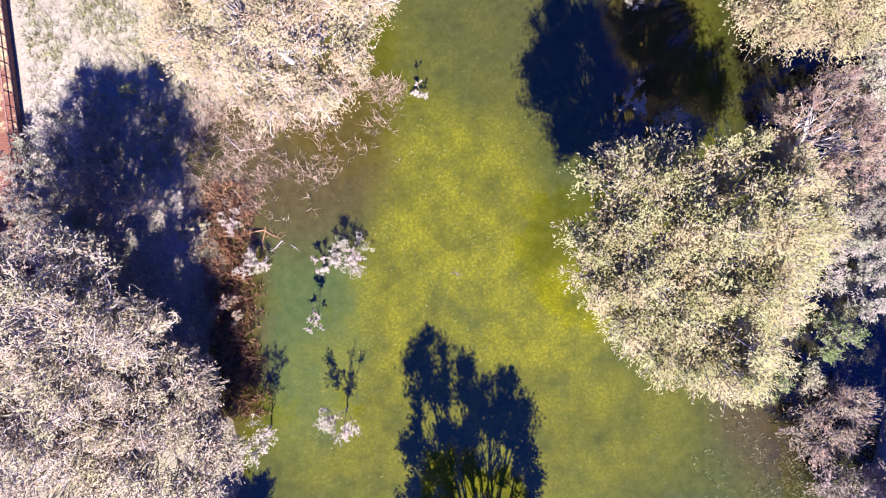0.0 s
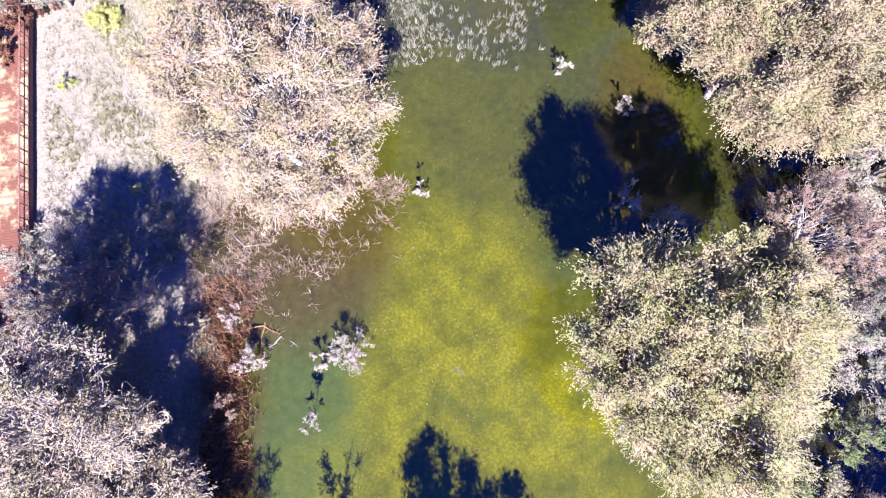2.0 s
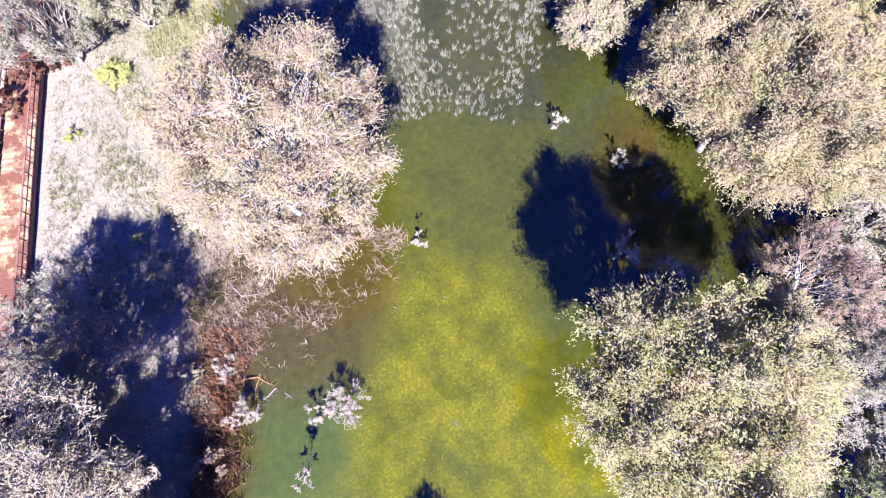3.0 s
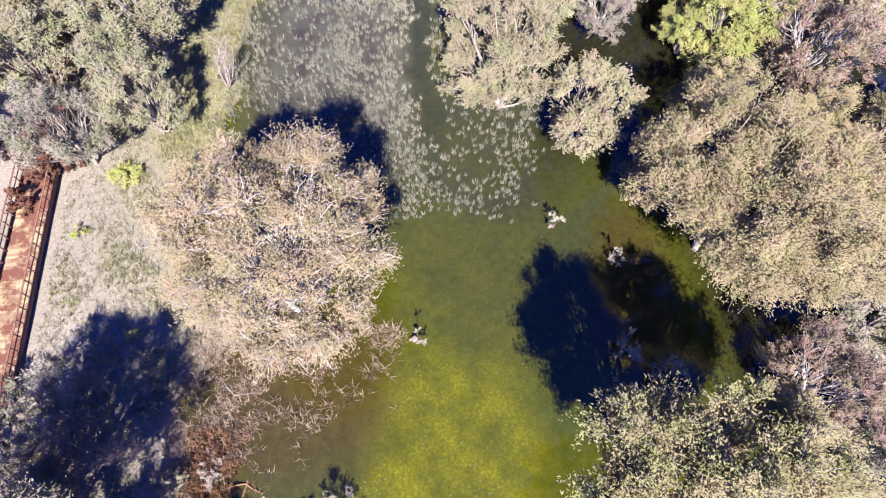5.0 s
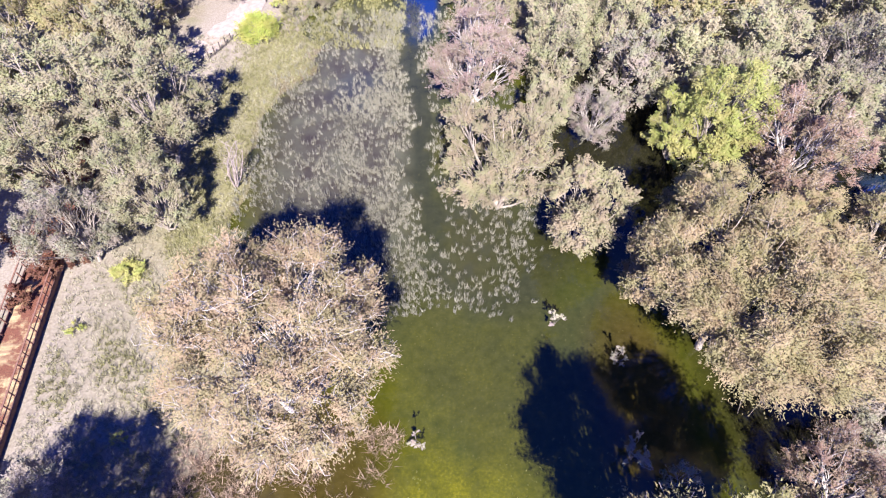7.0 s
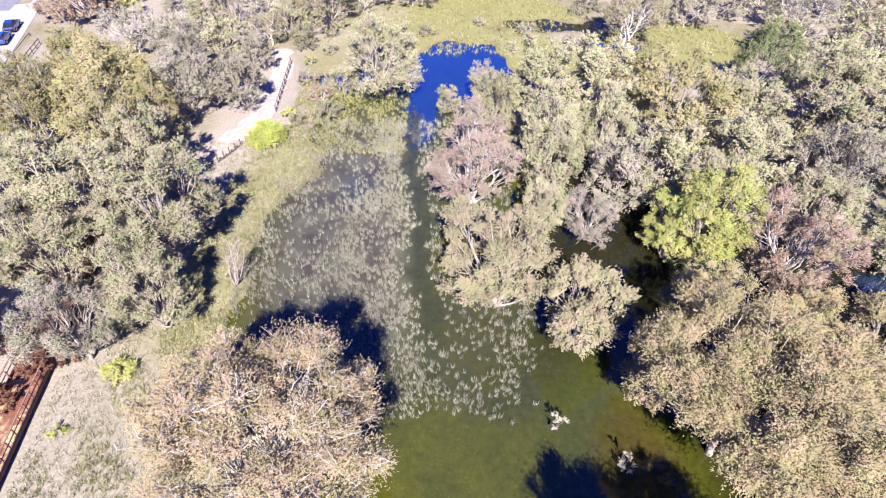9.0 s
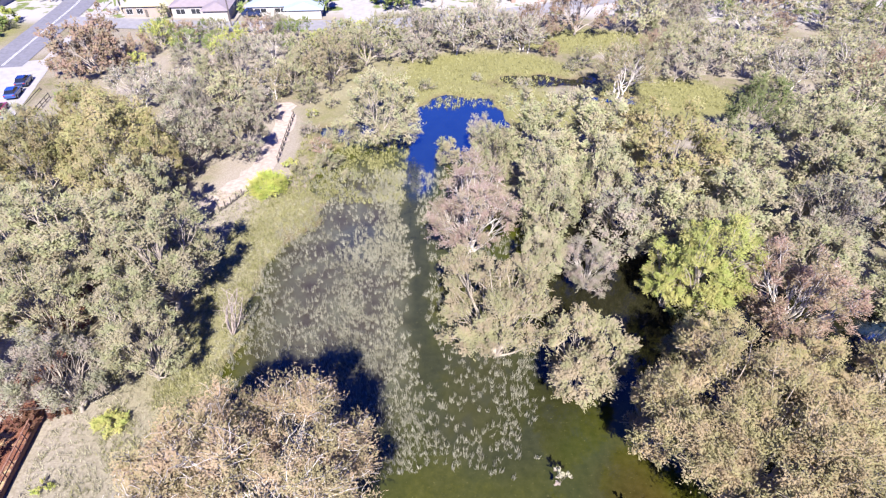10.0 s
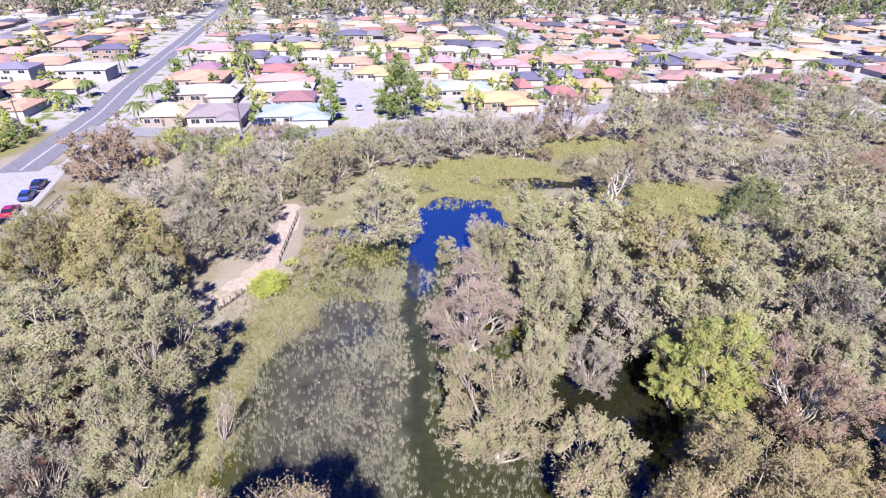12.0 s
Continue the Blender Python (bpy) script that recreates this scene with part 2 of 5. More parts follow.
def from_bm(name, bm, mat):
    me = bpy.data.meshes.new(name)
    bm.to_mesh(me)
    bm.free()
    for m in mat if isinstance(mat, (list, tuple)) else [mat]:
        me.materials.append(m)
    return me


def part(name, data, mat=None, parent=None, label="", m=None):
    """One mesh object under a thing; data is a bmesh or a mesh."""
    me = from_bm(name, data, mat) if isinstance(data, bmesh.types.BMesh) else data
    ob = new(name, me)
    if parent is not None:
        ob.parent = parent
    if m is not None:
        ob.matrix_basis = m
    return tagged(ob, label)


def box(bm, x0, x1, y0, y1, z0, z1, m=None, bevel=0.0):
    vs = [bm.verts.new(p) for p in ((x0, y0, z0), (x1, y0, z0), (x1, y1, z0), (x0, y1, z0), (x0, y0, z1), (x1, y0, z1), (x1, y1, z1), (x0, y1, z1))]
    fs = [bm.faces.new([vs[i] for i in q]) for q in ((0, 3, 2, 1), (4, 5, 6, 7), (0, 1, 5, 4), (1, 2, 6, 5), (2, 3, 7, 6), (3, 0, 4, 7))]
    if bevel:
        es = list({e for f in fs for e in f.edges})
        r = bmesh.ops.bevel(bm, geom=es, offset=bevel, segments=1, affect="EDGES")
        vs = list({v for f in r["faces"] for v in f.verts} | {v for v in vs if v.is_valid})
    if m is not None:
        bmesh.ops.transform(bm, matrix=m, verts=vs)
    return bm


def tubes(paths, sides=5):
    """Tapered tubes: paths is a list of (points (n,3), radii (n,)). Returns verts and quads."""
    vs, fs, base = [], [], 0
    ang = np.arange(sides) * 2 * np.pi / sides
    for p, r in paths:
        p, r = np.asarray(p, float), np.asarray(r, float)
        d = np.gradient(p, axis=0)
        d /= np.linalg.norm(d, axis=1)[:, None] + 1e-9
        ref = np.where(np.abs(d[:, 2:3]) > 0.9, np.array([[1.0, 0, 0]]), np.array([[0, 0, 1.0]]))
        a = np.cross(d, ref)
        a /= np.linalg.norm(a, axis=1)[:, None] + 1e-9
        b = np.cross(d, a)
        ring = p[:, None] + r[:, None, None] * (np.cos(ang)[None, :, None] * a[:, None] + np.sin(ang)[None, :, None] * b[:, None])
        n = len(p)
        vs.append(ring.reshape(-1, 3))
        i = np.arange(n - 1)[:, None] * sides
        j = np.arange(sides)[None]
        k = (j + 1) % sides
        fs.append(np.stack([i + j, i + k, i + sides + k, i + sides + j], -1).reshape(-1, 4) + base)
        base += n * sides
    return np.concatenate(vs), np.concatenate(fs)


def bend(rng, a, b, n, sag):
    """A wandering line from a to b."""
    t = np.linspace(0, 1, n)[:, None]
    p = a + (b - a) * t
    off = rng.normal(0, sag, (1, 3)) * np.linalg.norm(b - a)
    return p + off * np.sin(t * np.pi) + rng.normal(0, sag * 0.25, (n, 3)) * np.linalg.norm(b - a) * (t > 0.01) * (t < 0.99)


def sprays(rng, centres, radii, heart, per, size, flat=0.75, wide=1.0, fan=0.7, rise=0.75, spread=0.52):
    """Tufts of upright leafy twigs, one tuft for each centre: slim leaves of one triangle each that follow their twig.
    Returns the leaves' mesh arrays with soft normals, and the twigs as (start, end) for each tuft."""
    k, ns = len(centres), int(np.clip(per // 12, 5, 34))
    nl = max(2, per // ns)
    out = centres - heart
    out /= np.linalg.norm(out, axis=1)[:, None] + 1e-6
    axis = out * fan + np.array([0, 0, rise])
    axis /= np.linalg.norm(axis, axis=1)[:, None]
    base = centres - axis * radii[:, None] * 0.55
    d = np.repeat(axis, ns, 0) + rng.normal(0, spread, (k * ns, 3))
    d /= np.linalg.norm(d, axis=1)[:, None]
    far = np.repeat(radii, ns) * rng.uniform(0.85, 1.65, k * ns)
    root = np.repeat(base, ns, 0)
    tip = root + d * far[:, None] * np.array([1, 1, flat + 0.2])
    n = k * ns * nl
    t = rng.uniform(0.05, 1.0, n) ** 0.5
    a, b = np.repeat(root, nl, 0), np.repeat(tip, nl, 0)
    rr = np.repeat(radii, ns * nl)
    pos = a + (b - a) * t[:, None] + rng.normal(0, 0.12, (n, 3)) * rr[:, None]
    ax = np.repeat(d, nl, 0) * np.array([1, 1, 0.6]) + rng.normal(0, 0.60, (n, 3))
    ax /= np.linalg.norm(ax, axis=1)[:, None]
    core = np.repeat(base - axis * radii[:, None] * 0.35, ns * nl, 0)
    away = pos - core
    away /= np.linalg.norm(away, axis=1)[:, None] + 1e-6
    want = away * 0.18 + np.array([0, -0.50, 0.72])
    sd = np.cross(ax, want + rng.normal(0, 0.45, (n, 3)))
    sd /= np.linalg.norm(sd, axis=1)[:, None] + 1e-6
    nm = np.cross(sd, ax)
    sign = np.where((nm * want).sum(1) < 0, -1.0, 1.0)[:, None]
    sd, nm = sd * sign, nm * sign
    ln = size * rng.uniform(0.6, 1.45, n)[:, None]
    w = ln * rng.uniform(0.12, 0.20, n)[:, None] * wide
    v = np.stack([pos - ax * ln * 0.5 - sd * w, pos - ax * ln * 0.3 + sd * w, pos + ax * ln * 0.5], 1).reshape(-1, 3)
    soft = want + nm * 0.3
    soft /= np.linalg.norm(soft, axis=1)[:, None]
    return v, np.arange(n * 3).reshape(n, 3), np.repeat(soft, 3, 0), root.reshape(k, ns, 3), tip.reshape(k, ns, 3), base


def tree_meshes(seed, R, H, clumps, per, leaf, lift=0.35, spread=1.0, twig=6, clump_r=0.17, lobes=5, bark=None, mat=None, stems=1, low=-0.6, cone=0.0, thick=1.0, curl=False, wide=1.0, boughs=0, twig_r=0.022, fan=0.7, rise=0.75, fork_at=0.45):
    """Wood and crown of a broad gum: forked limbs that reach a ragged dome of boughs, each a mound of leafy tufts."""
    rng = np.random.default_rng(seed)
    th = rng.uniform(0, 2 * np.pi, clumps)
    el = np.arcsin(rng.uniform(low, 1.0, clumps))
    ph, amp = rng.uniform(0, 6.28, 4), rng.uniform(0.03, 0.10, 4)
    edge = 1 + amp[0] * np.sin(2 * th + ph[0]) + amp[1] * np.sin(3 * th + ph[1]) + amp[2] * np.sin(lobes * th + ph[2])
    rad = rng.uniform(0.30, 1.0, clumps) ** 0.5 * edge * 0.87
    mid = H * (lift + (1 - lift) * 0.33)
    c = np.stack([np.cos(th) * np.cos(el) * rad * R * spread, np.sin(th) * np.cos(el) * rad * R,
                  mid + np.sin(el) * rad * (H - mid) / 0.92 * (1 + 0.25 * np.sin(2 * th + ph[3]))], -1)
    boughs = boughs or max(4, clumps // 11)
    heads = c[rng.choice(clumps, boughs, False)]
    mine = np.argmin(np.linalg.norm(c[:, None] - heads[None], axis=2), 1)
    heart = np.array([0, 0, mid * 0.8])
    push = rng.uniform(0.88, 1.12, boughs)
    c = heart + (c + (heads[mine] - c) * 0.20 - heart) * push[mine][:, None]
    c[:, 2] = np.clip(c[:, 2], H * lift * 0.45, H)
    c[:, :2] *= (1 - cone * (c[:, 2:] / H))
    radii = R * clump_r * rng.uniform(0.7, 1.35, clumps)
    lv, lf, ln, root, tip, base = sprays(rng, c, radii, heart, per, leaf, wide=wide, fan=fan, rise=rise)
    paths, thin = [], []
    for s in range(stems):
        foot = np.array([rng.normal(0, 0.12) * R * (stems > 1), rng.normal(0, 0.12) * R * (stems > 1), -0.5])
        fork = foot + np.array([rng.normal(0, 0.06) * R, rng.normal(0, 0.06) * R, 0.5 + H * lift * fork_at])
        r0 = 0.028 * H * thick / stems ** 0.5
        paths.append((bend(rng, foot, fork, 5, 0.05), np.linspace(r0 * 1.25, r0 * 0.85, 5)))
        for j in range(boughs)[s::stems]:
            idx = np.nonzero(mine == j)[0]
            if not len(idx):
                continue
            end = fork + (base[idx].mean(0) - fork) * 0.78
            limb = bend(rng, fork, end, 7, 0.055) if twig else bend(rng, fork, end, 4, 0.05)
            r1 = r0 * (0.30 + 0.03 * min(len(idx), 10))
            paths.append((limb, np.linspace(r1, r1 * 0.4, len(limb))))
            for i in (idx if twig else idx[::6]):
                st = limb[rng.integers(len(limb) // 2, len(limb))]
                m = 4 if twig else 3
                thin.append((bend(rng, st, base[i], m, 0.07), np.linspace(r1 * 0.42, max(0.02, twig_r), m)))
                for q in range(min(twig, root.shape[1])):
                    thin.append((bend(rng, root[i, q], tip[i, q], 5 if curl else 2, 0.2 if curl else 0.0), np.linspace(twig_r, twig_r * 0.35, 5 if curl else 2)))
    v1, f1 = tubes(paths, 6 if twig else 3)
    v2, f2 = tubes(thin, 3)
    wood = mesh_of("trunk", np.concatenate([v1, v2]), np.concatenate([f1, f2 + len(v1)]), [bark or BARK], smooth=True)
    crown = mesh_of("crown", lv, lf, [mat or LEAF["olive"]], smooth=True)
    crown.normals_split_custom_set_from_vertices(ln.tolist())
    return wood, crown


def tree(x, y, z, seed, R, H, kind, label, name="gum_tree", group="wetland trees", turn=0.0, lean=0.0, **kw):
    """A tree with meshes of its own."""
    wood, crown = tree_meshes(seed, R, H, mat=LEAF[kind], **kw)
    ob = new(name)
    ob.matrix_basis = pose(x, y, z, 0, lean, turn)
    part("trunk", wood, parent=ob)
    part("crown", crown, parent=ob)
    return tagged(ob, label, "tree", group)


def tree_copy(src, x, y, z, kind, sx, sz, turn, label, name=None, group="", category=""):
    """A copy of a tree with its own size, turn and leaf colour."""
    ob = copy_thing(src, pose(x, y, z, 0, 0, turn) @ Matrix.Diagonal((sx, sx, sz, 1)))
    if name:
        ob.name = name
    for ch in ob.children:
        if ch.name.startswith("crown"):
            ch.material_slots[0].link = "OBJECT"
            ch.material_slots[0].material = LEAF[kind]
    return tagged(ob, label, category, group)


# ---- ground and water ----
WET = [(0, -8, 16.5, 24), (20, 4, 13, 32), (-4, 38, 15.5, 27), (15, 35, 17, 24), (31, 28, 13, 15), (-7, 66, 10.5, 11),
       (2.4, 82, 7.4, 9.5), (-3.2, 69, 3, 8), (-14.6, 77, 4, 3.2), (30, 90, 3.6, 1.6), (19, 98, 8, 2.2), (0, -48, 26, 26), (4, 16, 11, 13), (-10.5, 5, 8, 9), (42, 33, 7, 6)]


def wet(x, y):
    """Above 0 in the water, below 0 on land; about metres near the shore."""
    d = np.full(np.shape(x), -1e9)
    for cx, cy, rx, ry in WET:
        q = np.sqrt(((x - cx) / rx) ** 2 + ((y - cy) / ry) ** 2)
        d = np.maximum(d, (1 - q) * min(rx, ry))
    return d + 0.8 * np.sin(x * 0.8 + 2.0 * np.sin(y * 0.33)) * np.sin(y * 0.6 + 1.1) + 0.7 * np.sin(x * 0.45 + 1.3 * np.sin(y * 0.21)) * np.sin(y * 0.38 + 0.7) + 0.3 * np.sin(x * 1.7 + y * 0.9)


def smooth(a, lo, hi):
    t = np.clip((a - lo) / (hi - lo), 0, 1)
    return t * t * (3 - 2 * t)


def height(x, y):
    roll = 0.12 * np.sin(x * 0.31 + 0.4) * np.sin(y * 0.27) + 0.06 * np.sin(x * 1.1) * np.sin(y * 0.93 + 1)
    return -0.45 + smooth(wet(x, y), 1.6, -1.6) * (0.8 + roll * smooth(np.hypot(x, y - 40), 120, 70))


def grid(name, xs, ys, zf, mat, attrs):
    X, Y = np.meshgrid(xs, ys)
    Z = zf(X, Y)
    n, m = X.shape
    i = (np.arange(n - 1)[:, None] * m + np.arange(m - 1)[None]).ravel()
    me = mesh_of(name, np.stack([X, Y, Z], -1).reshape(-1, 3), np.stack([i, i + 1, i + m + 1, i + m], -1), [mat], smooth=True)
    for key, fn in attrs.items():
        me.attributes.new(key, "FLOAT", "POINT").data.foreach_set("value", np.clip(fn(X, Y), 0, 1).astype(np.float32).ravel())
    return new(name, me)


def blob(cx, cy, rx, ry, soft=0.4):
    return lambda x, y: smooth(((x - cx) / rx) ** 2 + ((y - cy) / ry) ** 2, 1 + soft, 1 - soft)


def most(*fs):
    return lambda x, y: np.max([f(x, y) for f in fs], 0)


far = np.array([160, 200, 260, 340, 460, 650, 1000, 1600, 2600.0])
gx = np.concatenate([-far[::-1], np.arange(-130, -60, 3.0), np.arange(-60, 60, 1.1), np.arange(60, 131, 3.0), far])
gy = np.concatenate([-far[::-1], np.arange(-130, -50, 6.0), np.arange(-50, 112, 1.1), np.arange(112, 150, 3.0), far])
meadow = most(lambda x, y: 0.9 * blob(4, 92, 15, 18)(x, y), lambda x, y: 0.55 * blob(-22, 24, 7, 16, 0.7)(x, y), blob(8, 103, 16, 9), blob(38, 90, 13, 9), blob(17, 84, 9, 7), blob(30, 119, 16, 8), lambda x, y: 0.75 * blob(-20, 42, 6, 18)(x, y), lambda x, y: 0.5 * blob(-11, 88, 11, 20)(x, y), blob(-106, 116, 14, 18), blob(24, -11, 5, 6))
sandy = most(blob(-26.5, 66, 3.0, 15, 0.6), blob(-27, 12, 6, 18), blob(-60, 90, 8, 24), blob(-45, 120, 30, 14), blob(95, 108, 18, 10), lambda x, y: smooth(y, 132, 150))
ground = grid("ground", gx, gy, height, GROUND, {
    "meadow": meadow, "sand": lambda x, y: np.maximum(0.6 * sandy(x, y), 0.95 * blob(-26.0, 70, 4.8, 16, 0.6)(x, y)), "mud": lambda x, y: smooth(wet(x, y), -1.2, 0.3),
    "yard": lambda x, y: smooth(y + 0.1 * np.abs(x), 136, 142)})
tagged(ground, "dry straw and sand ground with green patches round the wetland", "ground", kind="structure")

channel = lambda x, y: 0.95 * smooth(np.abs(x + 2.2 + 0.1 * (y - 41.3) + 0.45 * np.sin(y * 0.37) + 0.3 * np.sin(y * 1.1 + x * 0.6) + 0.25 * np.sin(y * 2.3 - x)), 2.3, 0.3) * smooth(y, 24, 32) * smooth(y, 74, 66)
deep = most(lambda x, y: 0.06 * blob(-10, 42, 8, 22, 0.5)(x, y), blob(2.4, 81, 9.5, 12, 0.3), blob(-3.2, 68, 3, 9), blob(-14.6, 77, 5, 4), blob(30, 90, 5, 3), lambda x, y: 0.5 * blob(-9.5, 50, 3, 4, 0.9)(x, y),
            blob(44, 34, 5, 4, 0.5))
weed = most(blob(0.5, 3, 6, 8, 0.6), blob(-3.0, -4, 4, 6, 0.7), blob(7, -5, 7, 4, 0.7), lambda x, y: 0.6 * blob(2, -12, 15, 8, 0.6)(x, y), lambda x, y: 0.4 * blob(2, 15, 6, 10, 0.7)(x, y))
brown = most(blob(-11, 8, 7, 8, 0.7), blob(14.5, 14.5, 3.5, 9, 0.7), blob(-17, -3, 4, 12, 0.7), blob(24, -9, 5, 8, 0.6), lambda x, y: 0.45 * blob(-12, 42, 7, 22, 0.6)(x, y))
# "dark": the term east of x = 20 paints tree shade onto the water
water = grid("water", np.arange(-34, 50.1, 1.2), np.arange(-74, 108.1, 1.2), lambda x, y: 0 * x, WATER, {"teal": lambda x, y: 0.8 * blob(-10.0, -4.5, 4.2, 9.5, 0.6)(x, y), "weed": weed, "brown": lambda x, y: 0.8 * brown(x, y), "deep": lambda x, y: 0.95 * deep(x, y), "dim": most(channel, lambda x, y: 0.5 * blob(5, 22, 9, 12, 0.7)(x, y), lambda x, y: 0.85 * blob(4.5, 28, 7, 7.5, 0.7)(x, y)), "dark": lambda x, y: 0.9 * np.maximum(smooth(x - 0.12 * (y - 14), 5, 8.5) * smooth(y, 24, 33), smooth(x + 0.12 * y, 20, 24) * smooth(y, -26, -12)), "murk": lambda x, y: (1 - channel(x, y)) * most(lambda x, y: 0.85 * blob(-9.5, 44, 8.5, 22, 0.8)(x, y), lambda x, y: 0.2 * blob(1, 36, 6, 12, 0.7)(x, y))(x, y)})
tagged(water, "shallow olive-green wetland water with yellow-green weed patches", "water", kind="structure")


def gz(x, y):
    return float(height(np.array(float(x)), np.array(float(y))))


# ---- trees that stand near the camera ----
tree(11.9, -0.6, gz(11.9, -0.6), 11, 7.8, 15.5, "sage", "large broad olive-green gum tree standing in shallow water", clumps=260, per=540, leaf=0.185, wide=1.25, lift=0.6, twig=9, clump_r=0.14, spread=1.1, low=-0.25, bark=BARK_MAUVE, boughs=30, fork_at=0.6, twig_r=0.032, lean=8)
tree(-23.6, -4.8, gz(-23.6, -4.8), 12, 7.0, 14.5, "straw", "large pale straw-coloured twiggy tree beside the boardwalk", clumps=175, per=175, leaf=0.18, wide=1.1, lift=0.68, twig=8, curl=True, clump_r=0.16, low=-0.2, stems=3, bark=BARK_STRAW, twig_r=0.042, boughs=22, lean=4)
low_straw = tree(-19.4, -7.6, gz(-19.4, -7.6), 15, 5.2, 7.5, "straw", "pale straw-coloured low twiggy tree on the bank", clumps=120, per=210, leaf=0.18, wide=1.1, lift=0.4, twig=17, curl=True, clump_r=0.2, low=-0.4, stems=3, bark=BARK_STRAW, twig_r=0.042, boughs=14)
tree(-11.3, 15.0, gz(-11.3, 15.0), 13, 8.2, 15.5, "tan", "pale pinkish straw tree with white forked limbs", clumps=290, per=370, leaf=0.185, wide=1.15, lift=0.45, twig=8, curl=True, clump_r=0.135, stems=4, low=-0.35, bark=BARK_WHITE, thick=1.1, twig_r=0.028, boughs=28, fork_at=0.25, lean=9)
# added inside the tan crown as its tall left lobe, to widen the shadow leftwards
tree(-15.0, 17.6, gz(-15.0, 17.6), 16, 3.8, 13.5, "tan", "upper-left lobe of the straw tree, added to cast its shadow", clumps=70, per=330, leaf=0.185, wide=1.15, lift=0.6, twig=8, curl=True, clump_r=0.22, low=-0.4, bark=BARK_WHITE, twig_r=0.028, boughs=9)
tree(21.8, 18.9, gz(21.8, 18.9), 14, 8.9, 13.0, "gold", "large golden straw-coloured gum tree over dark water", clumps=320, per=460, leaf=0.185, wide=1.2, lift=0.52, twig=6, clump_r=0.13, low=-0.3, boughs=38, stems=2, bark=BARK_STRAW, twig_r=0.026)

SRC = [
    tree(11.9, 29.4, gz(11.9, 29.4), 21, 4.4, 9.2, "drab", "olive-green gum tree with pale limbs in dark water", clumps=84, per=270, leaf=0.22, wide=1.4, lift=0.34, twig=8, clump_r=0.17, low=-0.6, thick=0.7, bark=BARK_STRAW, boughs=13, fork_at=0.15, twig_r=0.034),
    tree(5.0, 33.4, gz(5.0, 33.4), 22, 5.7, 13.0, "drab", "tall grey-green gum with several pale leaning stems", clumps=115, per=265, leaf=0.22, wide=1.4, lift=0.34, twig=8, clump_r=0.15, thick=0.65, low=-0.6, bark=BARK_STRAW, boughs=18, fork_at=0.12, twig_r=0.034),
    tree(3.1, 47.6, gz(3.1, 47.6), 23, 5.7, 12.5, "pink", "pinkish dry-leaved gum with white branches", clumps=115, per=220, leaf=0.21, wide=1.3, lift=0.28, twig=8, clump_r=0.155, thick=0.7, bark=BARK_WHITE, low=-0.6, boughs=16, fork_at=0.3),
    tree(25.7, 39.6, gz(25.7, 39.6), 24, 5.4, 11.8, "lime", "bright lime-green leafy tree above the scrub", clumps=130, per=290, leaf=0.2, wide=1.4, lift=0.2, twig=1, clump_r=0.15, low=-0.6, boughs=16),
    tree(-26.6, 38.6, gz(-26.6, 38.6), 25, 5.9, 12.5, "greygreen", "dense grey-green gum tree beside the clearing", clumps=120, per=265, leaf=0.22, wide=1.4, lift=0.28, twig=5, clump_r=0.145, thick=0.7, low=-0.65, boughs=16, fork_at=0.3),
]
SRC_R = [4.4, 5.7, 5.7, 5.4, 5.9]
SRC_H = [9.2, 13.0, 12.5, 11.8, 12.5]
MID_SRC = [
    tree(12.3, 66.0, 0.3, 26, 6.2, 11.0, "olive", "olive gum tree with a dense rounded crown", clumps=100, per=140, leaf=0.33, lift=0.24, twig=3, clump_r=0.16, wide=1.5, stems=3, low=-0.65),
    tree(28.2, 58.6, 0.3, 27, 7.6, 12.5, "sage", "golden olive gum tree with a dense rounded crown", clumps=115, per=140, leaf=0.33, lift=0.24, twig=3, clump_r=0.145, wide=1.5, stems=2, low=-0.65),
    tree(-41.5, 62.6, 0.3, 28, 8.6, 11.5, "sage", "golden olive gum tree with a dense rounded crown", clumps=135, per=140, leaf=0.33, lift=0.2, twig=3, clump_r=0.14, wide=1.5, low=-0.65, stems=2),
]
MID_R, MID_H = [6.2, 7.6, 8.6], [11.0, 12.5, 11.5]
for x, y, k, kz, turn in ((-31.0, -5.2, 1.15, 0.62, 35), (-27.5, -9.0, 1.1, 0.9, -20), (-24.5, -13.2, 1.25, 1.2, -30), (-18.8, -12.6, 1.1, 1.0, 15), (-31.5, -13.0, 1.1, 1.0, -40)):
    tree_copy(low_straw, x, y, gz(x, y), "straw", k, kz, turn, "pale straw-coloured low twiggy tree on the bank")
count = 0


def gum(x, y, r, h, kind, label, name="gum_tree", group="wetland trees"):
    """A mid-distance gum: one of five shapes, scaled and turned."""
    global count
    k = 2 if kind in ("pink", "brown", "pale") else (0, 1, 4)[(count * 2 + int(abs(x))) % 3]
    count += 1
    if y > 46 or x > 46 or x < -44:
        k = count % 3
        return tree_copy(MID_SRC[k], x, y, gz(x, y), kind, r / MID_R[k], h / MID_H[k], (count * 77) % 90 - 45, label, name, group)
    return tree_copy(SRC[k], x, y, gz(x, y), kind, r / SRC_R[k], h / SRC_H[k], (count * 77) % 90 - 45, label, name, group)


